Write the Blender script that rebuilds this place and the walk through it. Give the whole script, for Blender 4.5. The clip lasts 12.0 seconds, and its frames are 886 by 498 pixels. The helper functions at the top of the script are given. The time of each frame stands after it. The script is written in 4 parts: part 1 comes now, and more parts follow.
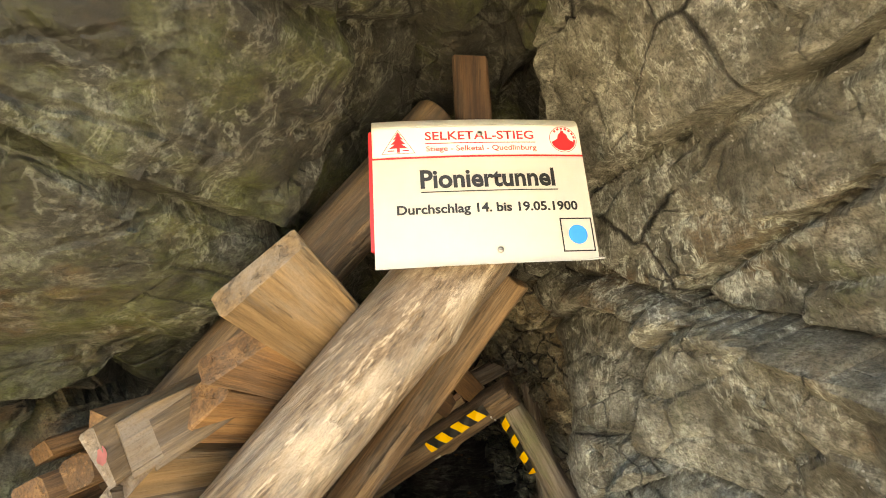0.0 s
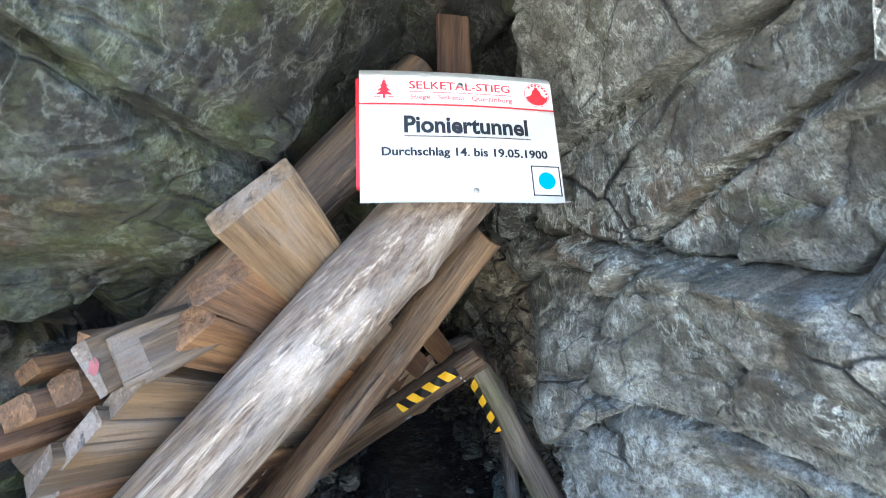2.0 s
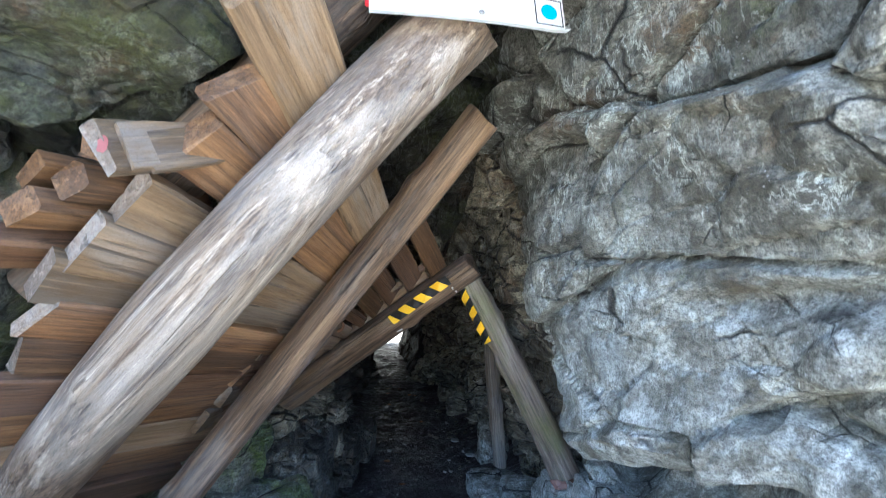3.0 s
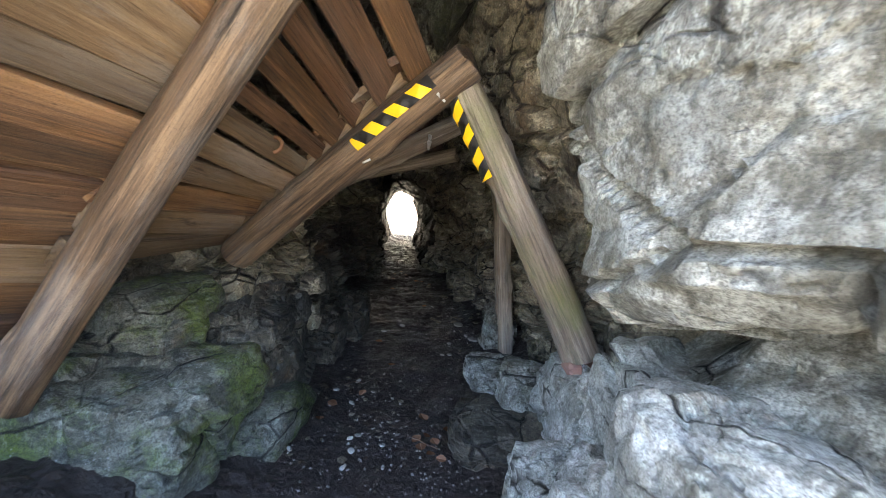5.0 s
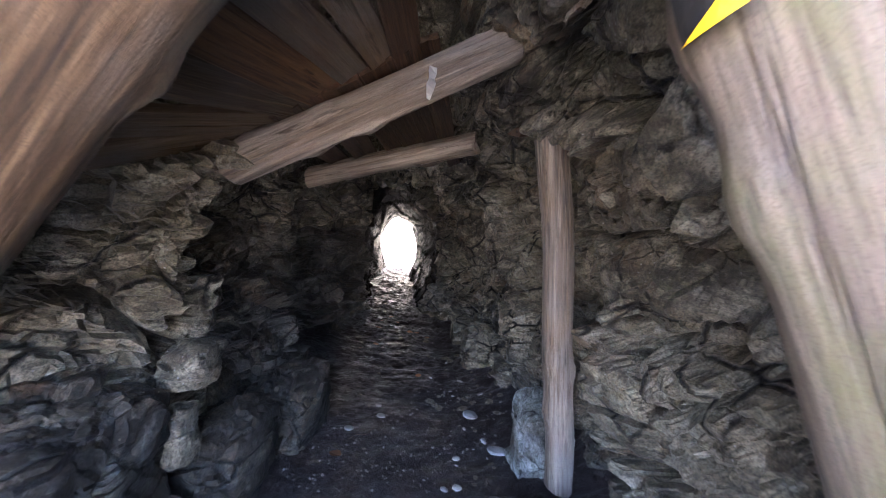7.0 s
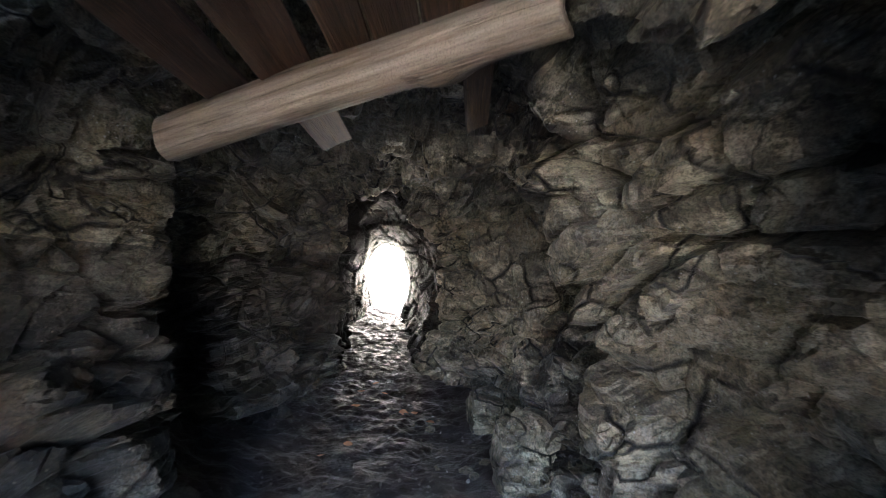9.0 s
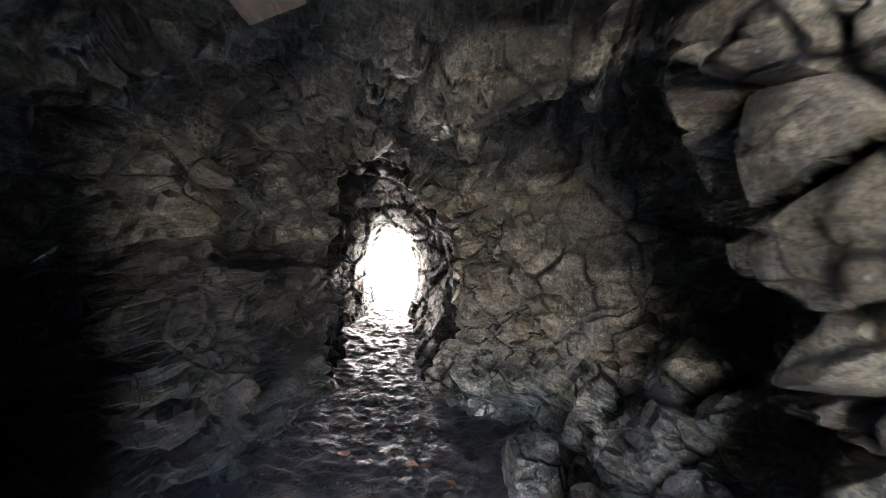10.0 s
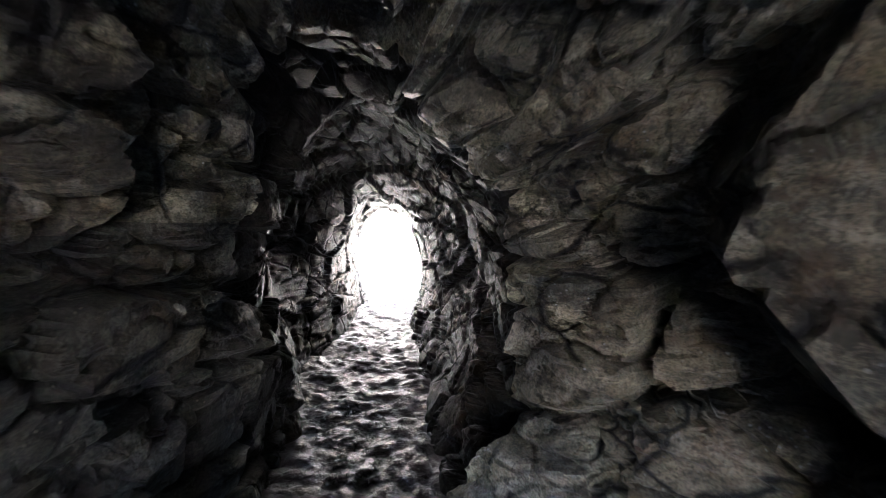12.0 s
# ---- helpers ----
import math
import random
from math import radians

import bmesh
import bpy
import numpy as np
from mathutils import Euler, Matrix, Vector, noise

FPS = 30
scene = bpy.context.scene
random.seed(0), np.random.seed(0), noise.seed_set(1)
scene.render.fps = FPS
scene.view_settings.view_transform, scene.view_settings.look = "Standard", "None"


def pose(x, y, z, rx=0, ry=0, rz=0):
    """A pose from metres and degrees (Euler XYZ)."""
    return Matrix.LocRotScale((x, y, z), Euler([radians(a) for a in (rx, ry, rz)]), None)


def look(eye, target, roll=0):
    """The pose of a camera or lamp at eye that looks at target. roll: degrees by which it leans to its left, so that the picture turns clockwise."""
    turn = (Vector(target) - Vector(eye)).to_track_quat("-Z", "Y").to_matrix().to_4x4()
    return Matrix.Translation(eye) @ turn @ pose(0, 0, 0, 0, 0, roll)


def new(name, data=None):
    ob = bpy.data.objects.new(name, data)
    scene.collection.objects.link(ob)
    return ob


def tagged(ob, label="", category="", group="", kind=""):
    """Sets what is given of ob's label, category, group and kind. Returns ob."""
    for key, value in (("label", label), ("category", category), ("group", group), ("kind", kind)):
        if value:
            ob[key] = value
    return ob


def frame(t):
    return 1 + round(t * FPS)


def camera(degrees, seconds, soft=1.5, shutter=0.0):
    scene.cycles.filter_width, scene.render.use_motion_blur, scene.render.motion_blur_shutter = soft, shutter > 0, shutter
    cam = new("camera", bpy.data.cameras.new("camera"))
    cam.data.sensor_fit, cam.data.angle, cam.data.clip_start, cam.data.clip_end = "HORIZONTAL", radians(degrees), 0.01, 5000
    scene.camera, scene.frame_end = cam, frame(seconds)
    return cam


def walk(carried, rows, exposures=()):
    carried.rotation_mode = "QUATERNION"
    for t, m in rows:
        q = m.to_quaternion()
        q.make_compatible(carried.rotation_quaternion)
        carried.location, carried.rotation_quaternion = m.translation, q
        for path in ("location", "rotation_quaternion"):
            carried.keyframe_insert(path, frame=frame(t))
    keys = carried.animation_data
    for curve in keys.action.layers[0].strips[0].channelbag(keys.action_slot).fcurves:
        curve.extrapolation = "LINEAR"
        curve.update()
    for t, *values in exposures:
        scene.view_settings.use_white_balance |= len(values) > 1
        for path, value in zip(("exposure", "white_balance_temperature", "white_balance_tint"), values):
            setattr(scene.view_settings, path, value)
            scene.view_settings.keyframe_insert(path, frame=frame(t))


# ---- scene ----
cam = camera(90.4, 12.0, soft=0.9, shutter=0.22)
PATH = [
    (0, (0.289, 0.219, 2.752), (0.212, 2.212, 2.899), 0.0),
    (0.5, (0.284, 0.228, 2.757), (0.242, 2.225, 2.869), -0.3),
    (1, (0.279, 0.226, 2.744), (0.275, 2.224, 2.837), -0.2),
    (1.5, (0.277, 0.19, 2.728), (0.307, 2.188, 2.811), 0.6),
    (2, (0.276, 0.13, 2.589), (0.321, 2.127, 2.703), 1.5),
    (2.5, (0.244, 0.108, 2.315), (0.327, 2.101, 2.459), 1.7),
    (3, (0.237, 0.123, 2.044), (0.354, 2.117, 2.146), 2.5),
    (3.5, (0.458, 0.143, 1.86), (0.485, 2.142, 1.824), 4.7),
    (3.7, (0.516, 0.178, 1.782), (0.531, 2.176, 1.694), 5.0),
    (5.3, (0.519, 1.171, 1.589), (0.529, 3.143, 1.254), 3.7),
    (5.5, (0.515, 1.331, 1.589), (0.491, 3.302, 1.254), 3.6),
    (6, (0.484, 1.777, 1.521), (0.432, 3.759, 1.259), 4.4),
    (6.5, (0.488, 2.215, 1.463), (0.506, 4.203, 1.249), 5.4),
    (7, (0.498, 2.598, 1.403), (0.5, 4.59, 1.226), 5.6),
    (7.2, (0.487, 2.763, 1.368), (0.468, 4.757, 1.217), 5.7),
    (8.8, (0.376, 4.062, 1.279), (0.392, 6.061, 1.239), 4.0),
    (9, (0.386, 4.229, 1.278), (0.415, 6.229, 1.238), 3.8),
    (9.5, (0.372, 4.712, 1.236), (0.399, 6.712, 1.194), 3.3),
    (10, (0.315, 5.197, 1.218), (0.316, 7.195, 1.133), 3.6),
    (10.5, (0.305, 5.689, 1.198), (0.298, 7.686, 1.09), 3.9),
    (11, (0.254, 6.14, 1.211), (0.234, 8.135, 1.077), 3.8),
    (11.5, (0.22, 6.571, 1.19), (0.239, 8.565, 1.038), 2.1),
    (12, (0.169, 7.028, 1.164), (0.175, 9.02, 0.984), 2.2),
]

EXPOSURES = [(0.0, 3.32, 9600, 6), (0.8, 3.35, 7500, 8), (1.5, 3.37, 5800, 8), (2.0, 3.45, 5200, 6), (2.5, 3.52, 5100, 5), (3.7, 3.8, 5600, 6), (5.5, 4.5, 6700, 14), (6.5, 5.1, 6000, 24),
             (7.2, 5.6, 5800, 24), (9.0, 6.3, 5900, 16), (9.6, 6.75, 5800, 18), (10.5, 7.18, 5800, 18), (11.2, 6.85, 5800, 19), (12.0, 6.5, 5500, 18)]
walk(cam, [(t, look(eye, target, roll)) for t, eye, target, roll in PATH], EXPOSURES)

# ---------------------------------------------------------------- daylight
SUN_ELEVATION, SUN_AZIMUTH = 61.0, 251.0     # degrees; azimuth clockwise from +y
world = bpy.data.worlds.new("sky")
scene.world = world
world.use_nodes = True
sky = world.node_tree.nodes.new("ShaderNodeTexSky")
sky.sky_type, sky.sun_disc = "NISHITA", False
sky.sun_elevation, sky.sun_rotation = radians(SUN_ELEVATION), radians(SUN_AZIMUTH)
background = world.node_tree.nodes["Background"]
background.inputs["Strength"].default_value = 0.13
world.node_tree.links.new(sky.outputs[0], background.inputs["Color"])
sun = new("sun", bpy.data.lights.new("sun", "SUN"))
sun.data.energy, sun.data.angle, sun.data.color = 5.0, radians(0.6), (1.0, 0.93, 0.82)
az, el = radians(SUN_AZIMUTH), radians(SUN_ELEVATION)
sun_way = Vector((math.sin(az) * math.cos(el), math.cos(az) * math.cos(el), math.sin(el)))
sun.matrix_world = look(sun_way * 50, (0, 0, 0))


# ---------------------------------------------------------------- materials
class Nodes:
    """Short hand for building a node material."""

    def __init__(self, name):
        self.mat = bpy.data.materials.new(name)
        self.mat.use_nodes = True
        self.tree = self.mat.node_tree
        self.bsdf = self.tree.nodes["Principled BSDF"]
        self.coord = self.tree.nodes.new("ShaderNodeTexCoord").outputs["Object"]

    def add(self, kind, **values):
        n = self.tree.nodes.new(kind)
        for key, value in values.items():
            if key in n.inputs.keys():
                self.put(n.inputs[key], value)
        return n

    def put(self, socket, value):
        if isinstance(value, bpy.types.NodeSocket):
            self.tree.links.new(value, socket)
        else:
            socket.default_value = value

    def scaled(self, scale, shift=(0, 0, 0), turn=(0, 0, 0)):
        n = self.add("ShaderNodeMapping", Vector=self.coord)
        n.inputs["Scale"].default_value = scale
        n.inputs["Location"].default_value = shift
        n.inputs["Rotation"].default_value = [radians(a) for a in turn]
        return n.outputs[0]

    def noise(self, scale, detail=6, rough=0.6, vector=None, distort=0.0):
        n = self.add("ShaderNodeTexNoise", Scale=scale, Detail=detail, Roughness=rough, Distortion=distort,
                     Vector=vector if vector else self.coord)
        return n.outputs["Fac"]

    def voronoi(self, scale, feature="F1", vector=None, out="Distance"):
        n = self.add("ShaderNodeTexVoronoi", Vector=vector if vector else self.coord)
        n.feature = feature
        n.inputs["Scale"].default_value = scale
        return n.outputs[out]

    def ramp(self, fac, *stops):
        n = self.add("ShaderNodeValToRGB", Fac=fac)
        e = n.color_ramp.elements
        while len(e) < len(stops):
            e.new(0.5)
        for item, (pos, col) in zip(e, stops):
            item.position = pos
            item.color = (*col, 1) if isinstance(col, tuple) else (col, col, col, 1)
        return n.outputs["Color"]

    def mix(self, fac, a, b, blend="MIX"):
        n = self.tree.nodes.new("ShaderNodeMix")
        n.data_type, n.blend_type = "RGBA", blend
        self.put(n.inputs[0], fac)
        for socket, value in ((n.inputs[6], a), (n.inputs[7], b)):
            self.put(socket, (*value, 1) if isinstance(value, tuple) and len(value) == 3 else value)
        return n.outputs[2]

    def math(self, op, a, b=0.0):
        n = self.tree.nodes.new("ShaderNodeMath")
        n.operation = op
        self.put(n.inputs[0], a)
        self.put(n.inputs[1], b)
        return n.outputs[0]

    def bump(self, height, strength=0.5, distance=0.01, before=None):
        n = self.add("ShaderNodeBump", Height=height, Strength=strength, Distance=distance)
        if before:
            self.tree.links.new(before, n.inputs["Normal"])
        return n.outputs["Normal"]

    def finish(self, colour, rough, normal=None, metal=0.0, spec=0.5):
        self.put(self.bsdf.inputs["Base Color"], (*colour, 1) if isinstance(colour, tuple) else colour)
        self.put(self.bsdf.inputs["Roughness"], rough)
        self.bsdf.inputs["Metallic"].default_value = metal
        self.bsdf.inputs["Specular IOR Level"].default_value = spec
        if normal:
            self.tree.links.new(normal, self.bsdf.inputs["Normal"])
        return self.mat


def rock_material(name, dark, mid, light, moss, moss_at, veins, wet, rust=0.5, turn=(0, 25, 0), relief=1.0, joints=0.0, crust=0.0, spec=0.5):
    """Slate: bedded grain, stains, green algae, pale mineral lace; wet: how much of it glistens."""
    n = Nodes(name)
    bed = n.scaled((1.0, 0.85, 1.6), turn=turn)
    bent = n.mix(0.09, n.scaled((1, 0.8, 1.3), turn=turn), n.add("ShaderNodeTexNoise", Scale=3.0, Detail=9.0, Roughness=0.65, Vector=n.coord).outputs["Color"])
    big = n.noise(1.4, 7, 0.62, bed, 0.4)
    fine = n.noise(6.0, 14, 0.74, bed, 0.3)
    grit = n.noise(60.0, 6, 0.75)
    col = n.mix(n.ramp(big, (0.38, 0.0), (0.6, 1.0)), dark, mid)
    col = n.mix(n.ramp(fine, (0.48, 0.0), (0.62, 1.0)), col, light)
    col = n.mix(n.ramp(n.noise(12.0, 12, 0.76, n.scaled((1, 1, 1.3), (6, 1, 2), turn)), (0.53, 0.0), (0.62, 0.8)), col, dark)
    stain = n.ramp(n.noise(2.3, 9, 0.7, n.scaled((1, 1, 1), (3, 7, 1))), (0.55, 0.0), (0.68, rust))
    col = n.mix(stain, col, (0.20, 0.115, 0.05))
    algae = n.ramp(n.noise(2.2, 12, 0.74, n.scaled((1, 1, 1), (11, 2, 5))), (moss_at, 0.0), (moss_at + 0.11, 0.8))
    col = n.mix(algae, col, moss)
    layers = n.noise(4.0, 11, 0.72, n.scaled((1, 1, 7), (1, 2, 3), turn), 0.15)
    col = n.mix(n.ramp(layers, (0.38, 0.5), (0.45, 0.0)), col, tuple(c * 0.5 for c in dark))
    # pale lace and flakes, in patches
    patch = n.ramp(n.noise(2.4, 9, 0.72, n.scaled((1, 1, 1), (1, 9, 4))), (0.44, 0.0), (0.56, 1.0))
    lace = n.math("ABSOLUTE", n.math("SUBTRACT", n.noise(6.5, 10, 0.66, n.scaled((1.7, 1.9, 0.65), (4, 4, 2), (15, 35, 20)), 0.4), 0.5))
    lace = n.math("MULTIPLY", n.ramp(lace, (0.006, 1.0), (0.03, 0.0)), n.math("MULTIPLY", patch, min(1.0, veins)))
    flake = n.math("MULTIPLY", n.ramp(n.noise(20.0, 12, 0.8, bed), (0.56, 0.0), (0.60, 1.0)), n.math("MULTIPLY", patch, min(1.0, 0.8 * veins)))
    col = n.mix(flake, col, (0.42, 0.43, 0.37))
    col = n.mix(lace, col, (0.6, 0.63, 0.56))
    film = n.ramp(n.noise(1.7, 9, 0.7, n.scaled((1, 1, 1), (2, 5, 9))), (0.54, 0.0), (0.62, 0.55 * min(1.0, veins)))
    col = n.mix(n.math("MULTIPLY", film, n.ramp(fine, (0.40, 0.0), (0.56, 1.0))), col, (0.46, 0.52, 0.53))
    if crust:                                                     # a pale lime crust, thickest low down
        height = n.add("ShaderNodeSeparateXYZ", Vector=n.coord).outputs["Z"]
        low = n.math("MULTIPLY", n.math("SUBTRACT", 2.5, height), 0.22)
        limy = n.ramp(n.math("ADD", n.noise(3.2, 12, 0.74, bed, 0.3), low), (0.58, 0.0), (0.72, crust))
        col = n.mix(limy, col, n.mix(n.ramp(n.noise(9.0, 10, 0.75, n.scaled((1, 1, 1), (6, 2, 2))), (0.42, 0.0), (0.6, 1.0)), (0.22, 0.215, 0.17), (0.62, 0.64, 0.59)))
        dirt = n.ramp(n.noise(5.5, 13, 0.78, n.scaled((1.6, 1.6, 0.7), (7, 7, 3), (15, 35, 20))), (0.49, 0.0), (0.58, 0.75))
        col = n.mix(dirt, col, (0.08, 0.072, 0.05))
    dots = n.math("MULTIPLY", n.ramp(n.voronoi(42.0), (0.13, 1.0), (0.17, 0.0)), n.ramp(n.noise(4.0, 5, 0.65, n.scaled((1, 1, 1), (5, 3, 1))), (0.52, 0.0), (0.6, 0.75)))
    col = n.mix(dots, col, tuple(min(0.6, c * 2.2 + 0.005) for c in light))
    tone = n.voronoi(4.5, "F1", bent, "Color")
    col = n.mix(0.55, col, n.ramp(tone, (0.0, 0.6), (1.0, 1.4)), "MULTIPLY")
    # thin open cracks at two sizes
    some = n.ramp(n.noise(1.7, 4, 0.6, n.scaled((1, 1, 1), (8, 8, 1))), (0.46, 0.0), (0.56, 1.0))
    crackline = n.math("MULTIPLY", n.ramp(n.voronoi(1.5, "DISTANCE_TO_EDGE", bent), (0.003, 1.0), (0.012, 0.0)), some)
    small = n.math("MULTIPLY", n.ramp(n.voronoi(5.0, "DISTANCE_TO_EDGE", bent), (0.004, 0.9), (0.022, 0.0)), n.ramp(n.noise(2.9, 5, 0.6, n.scaled((1, 1, 1), (9, 1, 6))), (0.56, 0.0), (0.64, 0.8)))
    crackline = n.math("MAXIMUM", crackline, small)
    col = n.mix(crackline, col, (0.01, 0.01, 0.008))
    col = n.mix(n.ramp(grit, (0.38, 0.6), (0.52, 0.0)), col, tuple(c * 0.35 for c in dark))
    col = n.mix(n.ramp(n.noise(160.0, 3, 0.6), (0.38, 0.5), (0.5, 0.0)), col, tuple(c * 0.35 for c in dark))
    normal = n.bump(n.noise(9.0, 14, 0.72, bed, 0.3), 1.0, 0.05 * relief)
    normal = n.bump(layers, 0.6, 0.018 * relief, normal)
    normal = n.bump(grit, 0.7, 0.008, normal)
    normal = n.bump(n.math("MULTIPLY", crackline, -1.0), 0.9, 0.03, normal)
    if joints:                                                    # open joints between the blocks, coloured near-black
        wide = n.voronoi(3.7, "DISTANCE_TO_EDGE", bent)
        where = n.ramp(n.noise(2.6, 5, 0.6, n.scaled((1, 1, 1), (4, 1, 6))), (0.45, 0.0), (0.58, 1.0))
        gap = n.math("MULTIPLY", n.ramp(wide, (0.01, 1.0), (0.05, 0.0)), n.math("MULTIPLY", where, joints))
        col = n.mix(gap, col, (0.008, 0.007, 0.006))
        normal = n.bump(n.math("MULTIPLY", gap, -1.0), 0.9, 0.05, normal)
    seep = n.ramp(n.noise(1.1, 4, 0.6, n.scaled((1, 1, 0.5), (2, 2, 8))), (0.42, 0.0), (0.6, wet))
    rough = n.mix(seep, n.ramp(fine, (0.3, 0.5), (0.7, 0.8)), (0.2, 0.2, 0.2))
    return n.finish(col, rough, normal, spec=spec)


# Two slates: left one darkened, right one paled, to carry the uneven daylight.
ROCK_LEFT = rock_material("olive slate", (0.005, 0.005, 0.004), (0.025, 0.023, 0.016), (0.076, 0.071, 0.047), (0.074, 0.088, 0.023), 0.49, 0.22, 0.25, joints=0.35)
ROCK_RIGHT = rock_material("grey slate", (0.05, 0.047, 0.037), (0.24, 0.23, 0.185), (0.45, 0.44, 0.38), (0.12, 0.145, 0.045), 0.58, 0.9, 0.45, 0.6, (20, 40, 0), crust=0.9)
ROCK_PALE = rock_material("pale crusted slate", (0.22, 0.22, 0.19), (0.56, 0.57, 0.52), (0.76, 0.78, 0.74), (0.24, 0.3, 0.13), 0.62, 1.0, 0.3, 0.4, (20, 40, 0))
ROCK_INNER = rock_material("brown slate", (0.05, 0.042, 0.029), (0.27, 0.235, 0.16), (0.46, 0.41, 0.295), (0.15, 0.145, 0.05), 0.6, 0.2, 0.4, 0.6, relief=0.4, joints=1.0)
# Darker copy of the slate above: shade on the left put into the colour.
ROCK_SHADED = rock_material("brown slate darkened for shade", (0.02, 0.018, 0.014), (0.085, 0.074, 0.054), (0.17, 0.15, 0.11), (0.1, 0.1, 0.045), 0.6, 0.15, 0.35, 0.5, relief=0.5, joints=0.9)
ROCK_MOSSY = rock_material("mossy slate", (0.05, 0.05, 0.04), (0.2, 0.2, 0.155), (0.36, 0.36, 0.29), (0.17, 0.23, 0.035), 0.47, 0.3, 0.2)
# Near-black, dull slate: the unlit far stretch is painted into its colour.
ROCK_WET_SHADE = rock_material("wet slate darkened for shade", (0.006, 0.006, 0.005), (0.02, 0.018, 0.015), (0.042, 0.038, 0.03), (0.05, 0.05, 0.025), 0.62, 0.05, 0.08, 0.2, relief=0.4, joints=0.6, spec=0.15)


def mud_material():
    n = Nodes("trodden mud")
    a, b = n.noise(6.0, 8, 0.7), n.noise(45.0, 6, 0.75)
    col = n.mix(a, (0.018, 0.013, 0.012), (0.05, 0.038, 0.034))
    col = n.mix(n.ramp(b, (0.62, 0.0), (0.72, 0.6)), col, (0.12, 0.1, 0.085))
    normal = n.bump(b, 0.9, 0.02)
    normal = n.bump(n.noise(24, 6, 0.65), 0.9, 0.035, normal)
    wet = n.ramp(n.noise(3.0, 4, 0.6, n.scaled((1, 1, 1), (5, 5, 5))), (0.4, 0.28), (0.62, 0.58))
    return n.finish(col, wet, normal)


def wood_material(name, dark, mid, light, grain=1.0, moss=0.0, grey=0.3):
    """Grain runs along the local z of the piece."""
    n = Nodes(name)
    rnd = n.tree.nodes.new("ShaderNodeObjectInfo").outputs["Random"]
    shift = n.tree.nodes.new("ShaderNodeCombineXYZ")
    n.put(shift.inputs[2], n.math("MULTIPLY", rnd, 13.0))
    moved = n.tree.nodes.new("ShaderNodeVectorMath")
    n.put(moved.inputs[0], n.coord)
    n.put(moved.inputs[1], shift.outputs[0])
    n.coord = moved.outputs[0]
    fibre = n.noise(110.0 * grain, 8, 0.72, n.scaled((1, 1, 0.035)), 0.1)
    band = n.noise(14.0 * grain, 10, 0.72, n.scaled((1, 1, 0.045)), 0.15)
    blot = n.noise(5.0, 10, 0.72, n.scaled((1, 1, 0.25)))
    col = n.mix(n.ramp(fibre, (0.38, 0.0), (0.58, 1.0)), dark, mid)
    col = n.mix(n.ramp(band, (0.47, 0.0), (0.62, 0.9)), col, light)
    col = n.mix(n.math("MULTIPLY", n.ramp(blot, (0.46, 0.0), (0.58, 1.0)), grey), col, (0.25, 0.235, 0.22))
    col = n.mix(n.ramp(n.noise(7.0, 9, 0.7, n.scaled((1, 1, 0.2), (2, 6, 3))), (0.55, 0.0), (0.66, 0.7)), col, tuple(0.5 * (c + d) for c, d in zip(dark, mid)))
    knot = n.voronoi(2.2, "F1", n.scaled((1, 1, 0.6), (1, 4, 2)))
    col = n.mix(n.ramp(knot, (0.03, 0.85), (0.07, 0.0)), col, tuple(c * 0.5 for c in dark))
    if moss:
        col = n.mix(n.ramp(n.noise(3.0, 7, 0.7, n.scaled((1, 1, 0.6), (4, 4, 4))), (0.5, 0.0), (0.66, moss)), col, (0.14, 0.17, 0.04))
    tone = n.ramp(rnd, (0.0, 0.5), (1.0, 1.25))
    col = n.mix(1.0, col, tone, "MULTIPLY")
    crack = n.ramp(n.noise(26.0, 3, 0.5, n.scaled((1, 1, 0.03), (8, 1, 0))), (0.34, 1.0), (0.39, 0.0))
    col = n.mix(n.math("MULTIPLY", crack, n.ramp(blot, (0.42, 0.0), (0.6, 0.75))), col, (0.02, 0.014, 0.01))
    fleck = n.ramp(n.noise(40.0, 6, 0.7, n.scaled((1, 1, 0.04), (5, 2, 7)), 0.2), (0.56, 0.0), (0.66, 0.4))
    col = n.mix(fleck, col, tuple(min(0.75, c * 1.3 + 0.02) for c in light))
    scar = n.ramp(n.noise(17.0, 7, 0.7, n.scaled((1, 1, 0.12), (1, 8, 3)), 0.2), (0.33, 0.8), (0.38, 0.0))
    col = n.mix(scar, col, tuple(c * 0.6 for c in dark))
    saw = n.ramp(n.noise(240.0, 3, 0.6), (0.36, 0.35), (0.5, 0.0))
    col = n.mix(saw, col, dark)
    normal = n.bump(fibre, 0.75, 0.008)
    normal = n.bump(band, 0.5, 0.012, normal)
    normal = n.bump(n.math("MULTIPLY", crack, -1.0), 0.6, 0.01, normal)
    return n.finish(col, n.ramp(blot, (0.3, 0.5), (0.7, 0.78)), normal)


LOG_PALE = wood_material("weathered pole", (0.06, 0.037, 0.022), (0.25, 0.18, 0.12), (0.52, 0.44, 0.35), 0.7, 0.0, 0.5)
LOG_BROWN = wood_material("brown pole", (0.02, 0.012, 0.007), (0.10, 0.061, 0.034), (0.28, 0.18, 0.1), 0.8, 0.0, 0.3)
LOG_MOSSY = wood_material("mossy pole", (0.06, 0.043, 0.03), (0.2, 0.155, 0.115), (0.37, 0.31, 0.24), 0.7, 0.55, 0.3)
BOARD = wood_material("sawn board", (0.09, 0.056, 0.027), (0.15, 0.096, 0.05), (0.25, 0.17, 0.096), 1.0, 0.0, 0.4)
